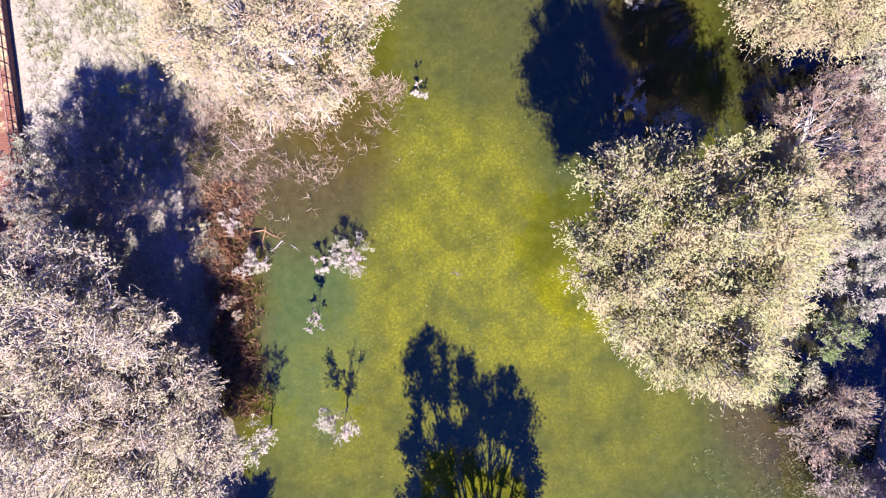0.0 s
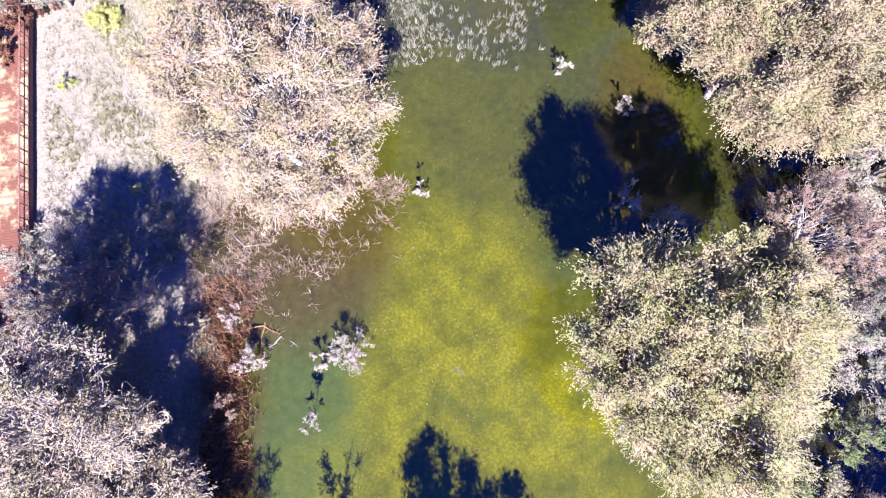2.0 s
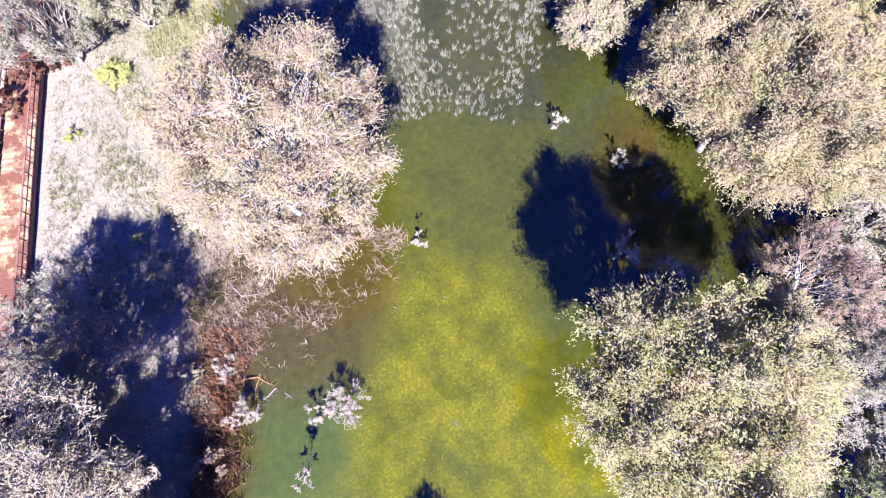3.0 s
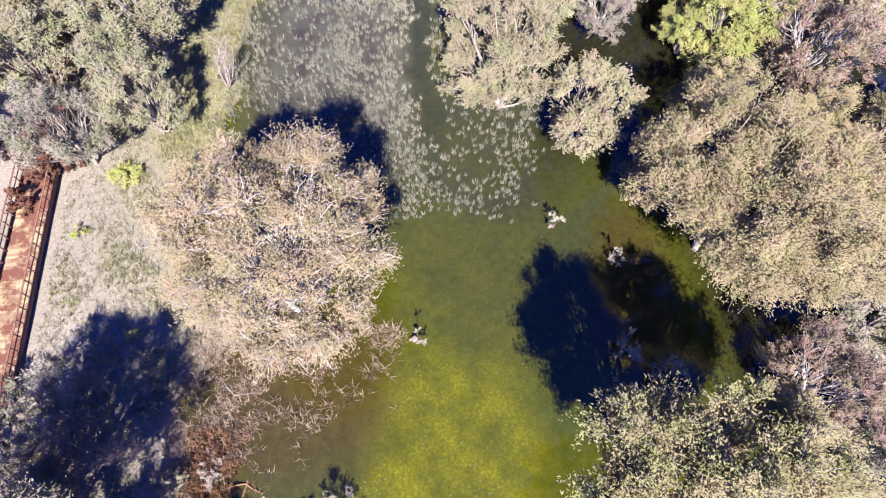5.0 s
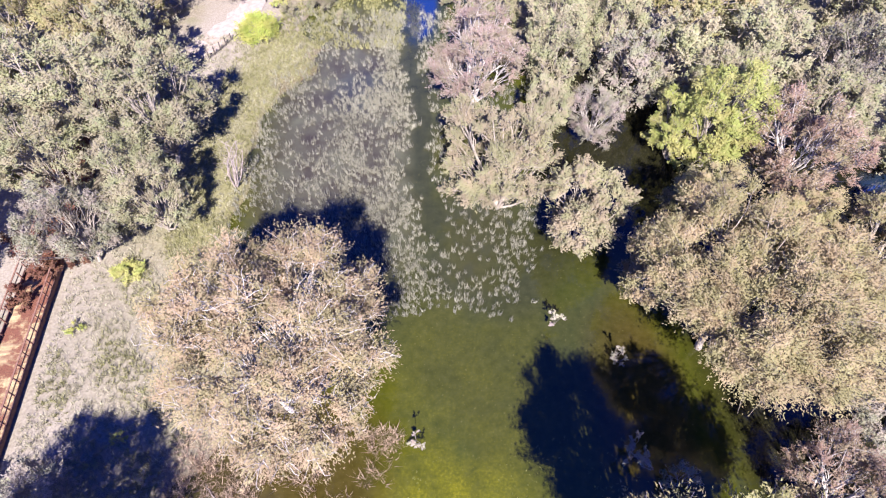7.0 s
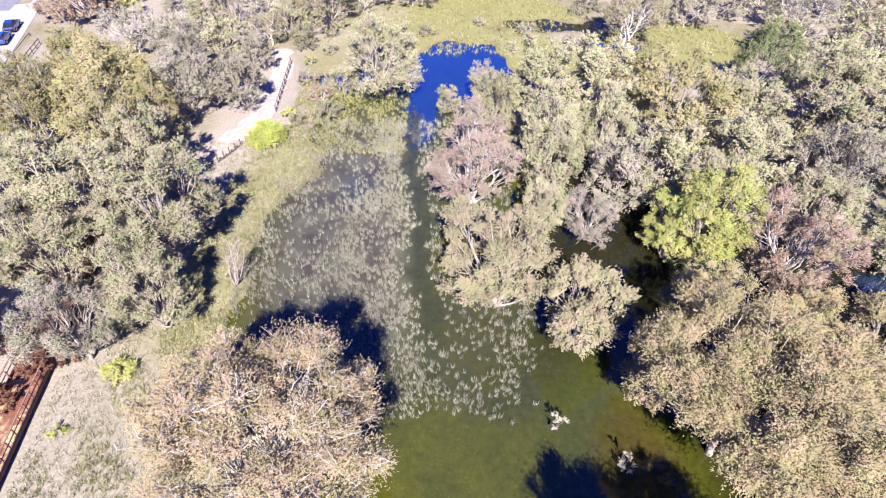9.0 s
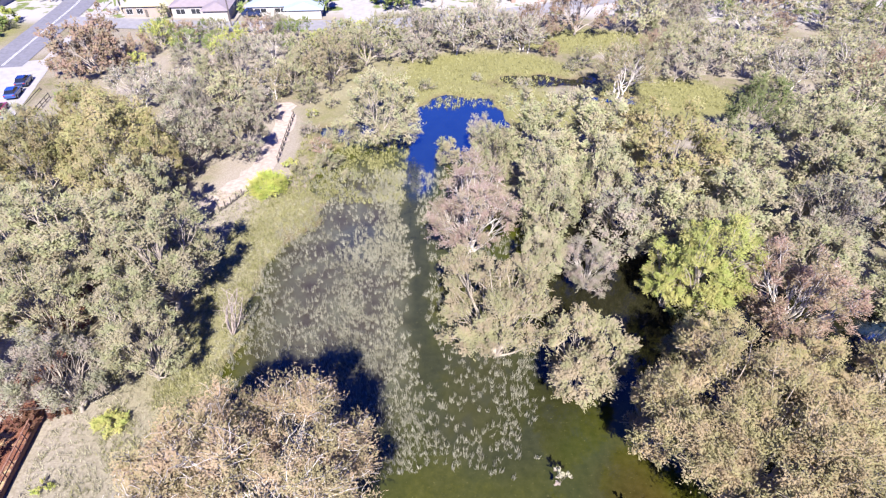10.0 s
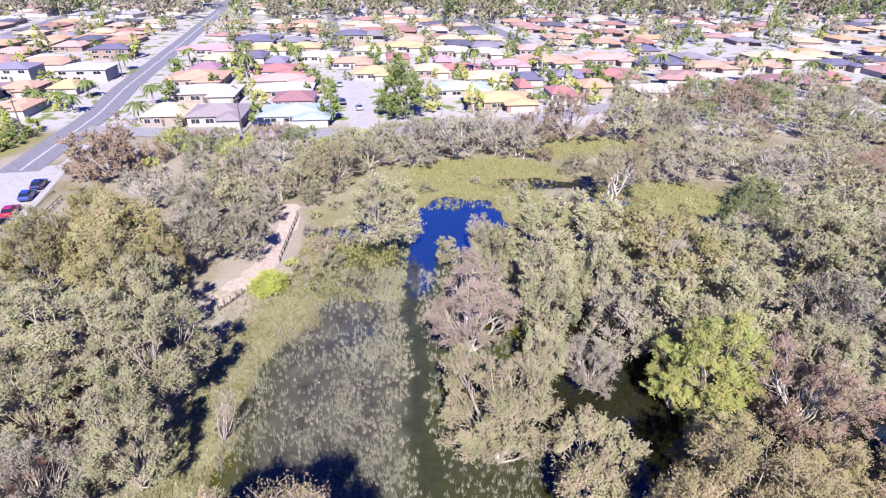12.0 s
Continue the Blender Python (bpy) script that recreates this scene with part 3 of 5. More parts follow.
G = "grey-green gum tree in the wetland woods"
OLV = "olive gum tree with a dense rounded crown"
GRY = "grey twiggy gum tree with thin foliage"
BRN = "brownish dry-leaved gum tree"
for x, y, r, h, kind, label in [
    (24.6, 7.4, 4.3, 9, "brown", GRY), (27.5, 2.5, 3.2, 7, "grey", GRY), (30.5, 12.0, 4.0, 8, "grey", GRY), (-24.6, -0.6, 3.4, 6.0, "grey", GRY),
    (2.4, -23.0, 6.2, 14.8, "greygreen", G), (32.5, -17.5, 5.0, 11, "grey", GRY), (-15.5, -26.5, 5.0, 9, "greygreen", G),
    (31.6, 35.4, 5.6, 11, "brown", BRN), (24.4, 49.0, 5.2, 10.5, "greygreen", G), (27.5, 44.5, 4.6, 10, "greygreen", G), (16.4, 23.6, 3.6, 9.5, "gold", OLV), (22.0, 30.6, 3.6, 9, "sage", OLV), (22.4, 40.0, 3.2, 8.5, "lime", OLV), (14.9, 42.6, 3.2, 6.5, "pale", GRY),
    (19.0, 47.6, 4.6, 9.5, "grey", GRY), (11.6, 49.0, 4.2, 10, "greygreen", G), (10.0, 42.6, 2.8, 8, "greygreen", G), (32.4, 48.8, 5.6, 10.5, "greygreen", G), (29.0, 28.0, 4.2, 8.5, "gold", OLV),
    (35.5, 24.5, 5.2, 9.5, "gold", BRN), (38, 12, 5, 9, "grey", GRY), (40, 26, 5, 9.5, "gold", BRN), (37.5, 41.5, 4.6, 9, "greygreen", G),
]:
    gum(x, y, r, h, kind, label)
for x, y, r, h, kind, label in [
    (19.6, 65.2, 6.6, 11.5, "greygreen", G), (12.2, 56.0, 4.8, 11, "greygreen", G), (19.0, 56.5, 4.6, 10.5, "olive", OLV), (36.0, 58.0, 6.0, 10.5, "olive", OLV), (24.5, 68.0, 5.0, 9.5, "sage", OLV),
    (40.8, 47.5, 5.0, 10, "grey", GRY), (45.5, 54.5, 5.8, 10.5, "greygreen", G), (50.1, 66.0, 6.6, 10, "olive", OLV), (45, 38, 5.6, 10, "greygreen", G), (52, 48, 6, 11, "olive", OLV), (57, 58, 6.5, 11, "greygreen", G),
    (6.0, 62.5, 3.6, 8.5, "greygreen", G), (0.6, 68.2, 2.2, 4.5, "greygreen", G), (5.6, 70.0, 3.0, 6.0, "grey", G),
]:
    gum(x, y, r, h, kind, label)
for x, y, r, h, kind, label in [
    (-35.2, 41.8, 7.4, 12.5, "greygreen", G), (-24.8, 30.2, 4.0, 10.5, "greygreen", G), (-34.8, 34.0, 5.0, 11.0, "greygreen", G), (-30.2, 27.0, 4.2, 9.5, "grey", GRY),
    (-31.4, 49.6, 4.4, 11, "greygreen", G), (-37.0, 52.5, 5.6, 12, "sage", OLV), (-46.0, 44, 6.5, 12, "greygreen", G), (-41, 24, 5.0, 10, "grey", GRY),
    (-48.9, 58.0, 5.6, 11.5, "sage", OLV), (-34.6, 66.6, 5.6, 9, "grey", GRY), (-28.2, 68.6, 4.5, 7.5, "grey", GRY), (-35.4, 59.4, 4.0, 9, "sage", OLV), (-47, 70, 5.6, 10, "sage", OLV),
    (-28.6, 80, 3.6, 6, "grey", GRY), (-37.0, 74.5, 4.6, 7.5, "grey", GRY), (-53.5, 64, 5.6, 9.5, "olive", OLV), (-52.0, 73, 5.0, 8.5, "sage", OLV), (-40.0, 80.0, 4.4, 7, "grey", GRY), (-39, 10, 5, 9, "grey", GRY), (-44, 33, 6, 12, "greygreen", G),
]:
    gum(x, y, r, h, kind, label)

# trees and scrub in front of the houses
FAR_SRC = [
    tree(74.0, 138.0, 0.3, 31, 8.6, 11.0, "brown", "large brownish round gum before the houses", clumps=85, per=56, leaf=0.46, lift=0.15, twig=1, clump_r=0.165, wide=1.5, low=-0.65, twig_r=0.04),
    tree(-23.6, 98.3, 0.3, 32, 6.0, 9.0, "greygreen", "grey-green scrub tree on sandy ground", clumps=60, per=50, leaf=0.42, lift=0.16, twig=1, clump_r=0.2, wide=1.5, stems=2, low=-0.65, twig_r=0.035),
    tree(2.0, 112.0, 0.3, 33, 6.5, 10.0, "grey", "grey twiggy tree with white branches", clumps=55, per=48, leaf=0.46, lift=0.25, twig=3, clump_r=0.2, wide=1.4, stems=3, low=-0.65, bark=BARK_WHITE, twig_r=0.04),
]
FAR_R, FAR_H = [8.6, 6.0, 6.5], [11.0, 9.0, 10.0]


def scrub(x, y, r, h, kind, label="scrubby grey-green tree on sandy ground", name="scrub_tree", group="scrub before the houses"):
    global count
    k = count % 3
    count += 1
    return tree_copy(FAR_SRC[k], x, y, max(gz(x, y), -0.1), kind, r / FAR_R[k], h / FAR_H[k], (count * 101) % 90 - 45, label, name, group)


for x, y, r, h, kind in [
    (28.5, 122.7, 7.4, 12, "brown"), (41.2, 123.5, 7.0, 12, "greygreen"), (70.8, 152, 6.5, 10, "garden"), (9, 117, 6.5, 9.5, "grey"), (43, 97, 5, 7.5, "grey"),
    (64.8, 120, 8, 8, "greygreen"), (85.7, 130, 9, 9, "greygreen"), (63.7, 80, 8, 11, "greygreen"), (60, 93, 7, 9, "grey"), (45, 74.8, 5, 7.5, "dark"),
    (52, 84, 5, 7, "dark"), (-33, 104, 5, 7, "grey"), (-15, 104, 6, 8, "olive"), (-40, 94, 5, 6.5, "greygreen"), (-50, 86, 5.5, 8, "grey"),
    (-20.0, 95.1, 6.0, 9.5, "drab"), (-22.8, 87.6, 3.2, 4.4, "olive"), (-29.0, 88.2, 4.2, 6.2, "drab"), (-35.5, 94.0, 4.4, 9.0, "grey"), (-34, 84, 5.5, 7.5, "greygreen"), (-42, 84, 5, 8, "grey"), (-26.5, 92, 4.4, 6.5, "greygreen"),
]:
    scrub(x, y, r, h, kind)
for x, y, r, h, kind in [
    (-20, 111, 5.0, 7.5, "greygreen"), (-12, 114, 5.2, 8, "olive"), (-4, 113.5, 5.5, 8.5, "grey"), (3.5, 116.5, 5.2, 8, "greygreen"), (11, 114.5, 5.5, 9, "grey"), (18.5, 118, 5.0, 8.5, "brown"),
    (50, 101, 4.6, 6.5, "grey"), (56, 100, 5, 7, "greygreen"), (44, 107, 4.5, 6.5, "greygreen"), (48, 128, 5.0, 7.5, "grey"), (52, 118, 4.5, 6, "olive"),
    (-30, 115, 5, 6, "garden"), (-42, 112, 4.5, 5, "lime"), (-52, 112, 4, 5, "garden"),
    (55, 70, 7, 10, "greygreen"), (66, 66, 7, 11, "olive"), (72, 100, 7, 9, "greygreen"), (80, 112, 6, 7, "olive"), (92, 118, 7, 8, "greygreen"),
    (54, 108, 6, 7.5, "greygreen"), (100, 136, 8, 9, "grey"), (112, 128, 8, 9, "greygreen"), (78, 84, 7, 10, "olive"), (90, 95, 7, 9, "greygreen"),
    (-5, 106, 5, 6.5, "grey"), (16, 112, 5.5, 8, "grey"), (55, 128, 6, 8, "grey"),
]:
    scrub(x, y, r, h, kind)

tree(-63.7, 99.4, 0.3, 36, 8.2, 11.0, "brown", "large brownish round gum beside the road", clumps=150, per=70, leaf=0.42, lift=0.1, twig=2, clump_r=0.15, low=-0.75, wide=1.8)
tree(-8.6, 73.2, gz(-8.6, 73.2), 35, 6.8, 12.5, "greygreen", "grey twiggy gum with white branches beside the pool", clumps=84, per=130, leaf=0.3, lift=0.25, twig=5, clump_r=0.17, stems=2, bark=BARK_STRAW, thick=0.65, wide=1.3)
tree(30.0, 89.3, gz(30.0, 89.3), 34, 6.6, 11.0, "drab", "white-limbed olive gum tree beside a small blue pool", clumps=80, per=90, leaf=0.38, lift=0.42, twig=3, clump_r=0.19, stems=3, bark=BARK_WHITE, thick=1.5)

r = random.Random(21)
filled = [(o.location.x, o.location.y) for o in scene.objects if o.parent is None and o.name.startswith(("scrub_tree", "gum_tree"))]


def thicket(x0, x1, y0, y1, n, kinds, rmin, rmax, clear):
    """Scrub trees strewn over a stretch of land, apart from each other and from the clearings."""
    made = 0
    for _ in range(n * 12):
        x, y, rr = r.uniform(x0, x1), r.uniform(y0, y1), r.uniform(rmin, rmax)
        if made >= n or clear(x, y) or any((x - a) ** 2 + (y - b) ** 2 < (rr * 1.15) ** 2 for a, b in filled):
            continue
        filled.append((x, y))
        scrub(x, y, rr, rr * r.uniform(1.1, 1.5), r.choice(kinds))
        made += 1


open_land = lambda x, y: float(meadow(np.array(x), np.array(y))) > 0.3 or float(wet(np.array(x), np.array(y))) > -1 or abs(x + 25) < 3 and y < 95 or x < -0.27 * y - 31
thicket(-62, 48, 84, 124, 46, ("greygreen", "grey", "olive", "olive", "brown", "garden", "lime"), 2.0, 4.6, open_land)
thicket(48, 140, 55, 170, 50, ("greygreen", "greygreen", "grey", "brown", "dark", "garden"), 3.6, 7.0, lambda x, y: open_land(x, y) or x > 0.74 * y + 22)
thicket(-120, -93, 98, 138, 12, ("garden", "garden", "dark", "lime"), 1.6, 3.4, lambda x, y: x > -0.22 * y - 68)

for x, y, rr, kind in [(-19.5, 64.5, 1.6, "olive"), (-17.5, 70.5, 2.2, "brown"), (-20.5, 76, 1.8, "grey"), (-12.5, 64, 1.5, "olive"), (-14, 82, 2.0, "olive"), (-18.5, 86, 1.7, "greygreen"), (-9, 86, 1.6, "olive"),
                       (-21, 82, 1.3, "lime"), (-3, 93, 1.8, "olive"), (6, 97, 1.4, "grey"), (14, 93, 2.2, "greygreen"), (21, 88, 2.4, "grey"), (-13, 94, 2.0, "brown"), (24, 102, 1.8, "olive"), (36, 99, 2.2, "greygreen")]:
    scrub(x, y, rr, rr * 1.15, kind, "low scrubby bush in the meadow round the pool", "bush", "low meadow bushes")


# ---- small wetland plants ----
def tufts(name, rng, pts, tall, blades, width, mat, lean=0.5, label="", category="reeds"):
    """Clumps of slender blades, one triangle each."""
    n = len(pts) * blades
    base = np.repeat(pts, blades, 0) + np.concatenate([rng.normal(0, tall * 0.12, (n, 2)), np.zeros((n, 1))], 1)
    a = rng.uniform(0, 6.283, n)
    l = tall * rng.uniform(0.5, 1.3, n)
    k = lean * rng.uniform(0.2, 1.0, n)
    tip = base + np.stack([np.cos(a) * l * k, np.sin(a) * l * k, l * (1 - 0.35 * k)], -1)
    b = rng.uniform(0, 6.283, n)
    s = np.stack([np.cos(b), np.sin(b), 0 * b], -1) * width * rng.uniform(0.6, 1.4, n)[:, None]
    v = np.stack([base - s, base + s, tip], 1).reshape(-1, 3)
    me = mesh_of(name, v, np.arange(n * 3).reshape(n, 3), [mat])
    return tagged(new(name, me), label, category, kind="stuff")


def scatter(rng, n, x0, x1, y0, y1, keep, sink=0.05, surface=None):
    x, y = rng.uniform(x0, x1, n), rng.uniform(y0, y1, n)
    k = rng.uniform(0, 1, n) < keep(x, y)
    x, y = x[k], y[k]
    z = np.maximum(height(x, y), -0.02) - sink
    return np.stack([x, y, z], -1)


rng = np.random.default_rng(5)
patchy = lambda x, y: 0.5 + 0.5 * np.sin(x * 0.9 + 2 * np.sin(y * 0.5)) * np.sin(y * 0.7 + 1.5 * np.sin(x * 0.6))
reed_zone = lambda x, y: smooth(wet(x, y), -2.5, 0.5) * (0.3 + 0.7 * patchy(x, y)) * (0.45 + 0.55 * smooth(patchy(x * 0.45, y * 0.33), 0.25, 0.65)) * np.maximum(0, 1 - 1.1 * channel(x, y)) * smooth(x - 0.25 * (y - 20), 7.5, 4) * smooth(y, 20.5, 23.5) * (0.35 + 0.65 * blob(-5.5, 44, 4.5, 26, 0.8)(x, y)) * (1 - blob(-10.5, 54, 4, 5, 0.5)(x, y) * 0.7)
tufts("reed_bed", rng, scatter(rng, 28000, -20, 11, 19, 66, reed_zone), 0.7, 13, 0.02, REED, 0.42, "pale grey-green reed clumps standing in shallow water")
tufts("sedge_bed", rng, scatter(rng, 2600, -21, -5, 58, 76, lambda x, y: 0.8 * patchy(x, y) + 0.2), 0.6, 9, 0.04, GRASS_GREEN, 0.7, "yellow-green sedge along the far shore", "sedge")
tufts("brown_reed_bank", rng, scatter(rng, 1900, -19.5, -12.5, -12, 5, lambda x, y: smooth(np.abs(x + 15.6 + 0.06 * y), 2.6, 0.5)), 0.9, 9, 0.03, REED_BROWN, 0.6, "russet brown reeds along the bank")
tufts("drowned_reeds", rng, scatter(rng, 3300, -19, -3, -0.5, 12.5, lambda x, y: patchy(x, y) ** 1.8 * smooth(y - 0.5 * x, 7, 13)), 0.75, 11, 0.017, grass_material("reed_tan", (0.20, 0.135, 0.085), (0.44, 0.345, 0.245)), 1.0, "tan broken reeds lying in brown water")
tufts("dry_grass", rng, scatter(rng, 20000, -32, -15, -12, 60, lambda x, y: smooth(wet(x, y), 0.2, -0.8) * (0.25 + 0.75 * patchy(x * 1.3, y * 1.2)) * smooth(x + 29.2 + 0.13 * y, 0.3, 1.2)), 0.42, 9, 0.02, GRASS, 1.0, "pale dry grass tufts on sandy soil", "grass")
tufts("green_grass", rng, scatter(rng, 3600, -31, -18, 6, 32, lambda x, y: smooth(wet(x, y), 0.2, -0.8) * smooth(patchy(x * 0.8 + 0.4 * y, y * 0.35 - 0.3 * x), 0.45, 0.85) * smooth(x + 29.2 + 0.13 * y, 0.3, 1.2)), 0.45, 8, 0.028, GRASS_GREEN, 0.9, "olive green grass streaks in the dry grass", "grass")
tufts("shore_grass", rng, scatter(rng, 5000, -25, -14, 27, 60, lambda x, y: smooth(wet(x, y), 1.0, -0.5) * patchy(x * 1.5, y)), 0.5, 7, 0.035, GRASS_GREEN, 0.9, "olive grass tufts between trees and reeds", "grass")
tufts("meadow_grass", rng, scatter(rng, 6000, -12, 55, 86, 126, lambda x, y: meadow(x, y)), 0.6, 6, 0.05, GRASS_GREEN, 0.8, "yellow-green meadow grass behind the pool", "grass")
tufts("shore_weed", rng, scatter(rng, 6000, 17, 31, -22, -4, lambda x, y: patchy(x, y) * smooth(x, 17, 24)), 0.32, 6, 0.02, GRASS_GREEN, 1.2, "green bank weed under the trees", "grass")
tufts("floating_weed", rng, scatter(rng, 2600, -10, 17, -17, 12, lambda x, y: smooth(patchy(x * 0.6, y * 0.5), 0.5, 0.9), sink=-0.005), 0.10, 6, 0.02, grass_material("weed_yellow", (0.121, 0.121, 0.022), (0.231, 0.226, 0.066)), 1.6, "yellow-green weed tips breaking the water surface", "water weed")


def shrub(x, y, seed, R, H, kind, label, name="shrub", clumps=16, per=70, leaf=0.15, twig=16, lift=0.2, bark=None, **kw):
    wood, crown = tree_meshes(seed, R, H, clumps, per, leaf, lift, mat=LEAF[kind], twig=twig, clump_r=0.3, bark=bark or BARK, thick=0.45, curl=True, **kw)
    ob = new(name)
    ob.matrix_basis = pose(x, y, max(gz(x, y), -0.3))
    part("stem", wood, parent=ob)
    part("foliage", crown, parent=ob)
    return tagged(ob, label, "shrub", "wetland shrubs")


PB = "pale bleached shrub growing out of shallow water"
shrub(-7.0, -0.2, 41, 1.7, 2.4, "pale", PB, clumps=22)
shrub(-8.9, -0.7, 42, 0.9, 1.8, "pale", PB, clumps=10)
shrub(-13.8, -0.7, 43, 1.4, 2.3, "pale", PB, clumps=16)
shrub(-9.2, -4.9, 44, 0.85, 3.0, "pale", PB, clumps=10, lift=0.6)
shrub(-7.2, -11.3, 45, 1.8, 4.6, "pale", "thin pale sapling with a bleached crown in the water", "sapling", clumps=18, lift=0.5)
shrub(-12.8, -12.5, 46, 1.7, 5.6, "pale", "thin pale sapling with a bleached crown in the water", "sapling", clumps=18, lift=0.55)
shrub(-15.6, 2.4, 47, 1.3, 1.2, "pale", "low pinkish bleached shrub at the water's edge", clumps=14, per=60)
shrub(-1.7, 11.5, 48, 0.8, 3.2, "pale", "bleached snag with sparse grey foliage in the water", "snag", clumps=8, per=50)
shrub(8.9, 20.9, 49, 0.7, 2.6, "pale", "small pale sapling standing alone in the water", "sapling", clumps=8, per=60, lift=0.45)
shrub(13.4, 17.9, 50, 0.8, 2.6, "grey", "small silvery sapling beside the golden tree", "sapling", clumps=9, per=70)
shrub(-22.7, 59.8, 51, 2.7, 2.9, "yellow", "round bright lime-green bush beside the path", "bush", clumps=60, per=240, leaf=0.22, twig=1, lift=0.05)
shrub(-26.9, 25.6, 52, 1.5, 1.0, "lime", "low bright green bush in dry grass", "bush", clumps=30, per=120, leaf=0.2, twig=1, lift=0.05)
shrub(-29.4, 20.3, 53, 0.8, 0.8, "yellow", "low yellow-green bush beside the boardwalk", "bush", clumps=10, twig=2, lift=0.05)
shrub(-22.6, 11.4, 54, 0.75, 1.8, "lime", "small bright green bush in tree shade", "bush", clumps=10, twig=2)
shrub(-25.2, 7.7, 55, 2.3, 5.2, "grey", "grey twiggy bush beside the boardwalk", "bush", clumps=34, per=110, leaf=0.2, twig=12, lift=0.3)
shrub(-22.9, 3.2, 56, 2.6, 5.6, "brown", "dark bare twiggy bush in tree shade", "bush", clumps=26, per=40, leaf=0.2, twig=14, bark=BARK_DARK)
shrub(-27.0, 2.6, 57, 2.4, 6.2, "grey", "grey twiggy bush beside the boardwalk", "bush", clumps=26, per=70, leaf=0.2, twig=14)
GT = "grey twiggy bush in the shade of a large tree"
shrub(-23.6, 6.2, 91, 1.8, 4.6, "grey", GT, "bush", clumps=14, per=60, leaf=0.18, twig=10)
shrub(-20.4, 3.0, 92, 1.9, 4.6, "straw", GT, "bush", clumps=22, per=70, leaf=0.18, twig=10)
shrub(-20.4, 8.6, 93, 1.3, 1.8, "grey", GT, "bush", clumps=12, per=60, leaf=0.18, twig=10)
shrub(-24.4, 10.4, 94, 1.2, 1.8, "greygreen", GT, "bush", clumps=12, per=60, leaf=0.18, twig=8)
shrub(-28.2, 7.0, 95, 1.6, 2.8, "grey", GT, "bush", clumps=16, per=60, leaf=0.18, twig=10)
shrub(-25.4, 4.0, 96, 2.0, 5.8, "grey", GT, "bush", clumps=26, per=70, leaf=0.18, twig=10)
shrub(-18.2, 1.6, 97, 1.2, 1.8, "straw", GT, "bush", clumps=12, per=60, leaf=0.18, twig=8)
shrub(-15.6, -4.2, 58, 1.3, 2.2, "brown", "russet brown dry bush on the bank", "bush", clumps=20, per=60, leaf=0.22, twig=12, bark=ORANGE_TWIG)
shrub(26.4, -12.4, 59, 3.4, 3.6, "brown", "brown dry scrub on the far bank", "bush", clumps=44, per=120, leaf=0.22, twig=10)
shrub(28.5, -17.0, 60, 3.2, 4.0, "pink", "pinkish dry scrub on the bank", "bush", clumps=44, per=120, leaf=0.22, twig=10)
shrub(22.6, -9.6, 61, 1.8, 1.6, "garden", "low green bush at the water's edge", "bush", clumps=20, per=90, twig=3)
shrub(13.2, 10.6, 62, 1.3, 3.2, "grey", "thin grey bush between two large trees", "bush", clumps=14, per=70, twig=10)
shrub(16.0, 8.8, 63, 1.5, 3.6, "greygreen", "thin grey-green bush between two large trees", "bush", clumps=14, per=70, twig=10)
shrub(-14.8, 75.5, 64, 3.2, 3.5, "olive", "low olive bush on the far shore", "bush", clumps=30, per=90, leaf=0.3, lift=0.1)
shrub(-21.0, 66.0, 65, 1.3, 1.4, "lime", "low bright green bush beside the path", "bush", clumps=12, per=90, leaf=0.25, lift=0.05)
shrub(-16.0, 66.5, 66, 2.6, 2.4, "olive", "low olive sedge bush on the shore", "bush", clumps=24, per=90, leaf=0.3, lift=0.1)


for i, (x, y, rr, kind) in enumerate([(24.0, -4.5, 2.0, "dark"), (26.4, -1.0, 2.4, "grey"), (22.8, -7.4, 1.6, "dark"), (27.2, -6.0, 2.2, "garden"), (29.6, -2.6, 2.4, "grey"), (25.2, -9.0, 1.6, "greygreen"), (23.6, 2.6, 1.8, "grey"), (30.0, 6.0, 2.4, "greygreen")]):
    shrub(x, y, 121 + i, rr, rr * 1.2, kind, "leafy bush in dark water under the trees", "bush", clumps=24, per=90, leaf=0.2, twig=5, lift=0.15)
shrub(-62.5, 87.0, 140, 2.2, 2.4, "garden", "low leafy green bush beside the car park fence", "bush", clumps=22, per=80, leaf=0.3, twig=1, lift=0.05)
for i, (x, y, rr, kind) in enumerate([(-29.6, 6.0, 1.9, "grey"), (-28.4, 2.6, 2.0, "pink"), (-29.6, 0.4, 1.8, "grey"), (-26.0, 1.2, 1.7, "brown"), (-30.2, 3.6, 1.5, "pink"), (-26.6, 5.4, 1.6, "grey")]):
    shrub(x, y, 151 + i, rr, rr * 1.9, kind, "mauve-grey twiggy bush beside the boardwalk", "bush", clumps=26, per=70, leaf=0.18, twig=12, lift=0.25, twig_r=0.03)
RB = "red-brown dead fern and twigs beside the boardwalk"
for i, (x, y, rr) in enumerate([(-34.2, 22.6, 1.3), (-33.6, 25.4, 1.5), (-36.8, 28.0, 1.8), (-36.9, 35.2, 2.2), (-34.2, 30.0, 1.4), (-31.4, 26.6, 1.0)]):
    shrub(x, y, 101 + i, rr, rr * 1.1 + 0.9, "rust", RB, "bush", clumps=20, per=90, leaf=0.24, twig=8, lift=0.1, bark=ORANGE_TWIG)


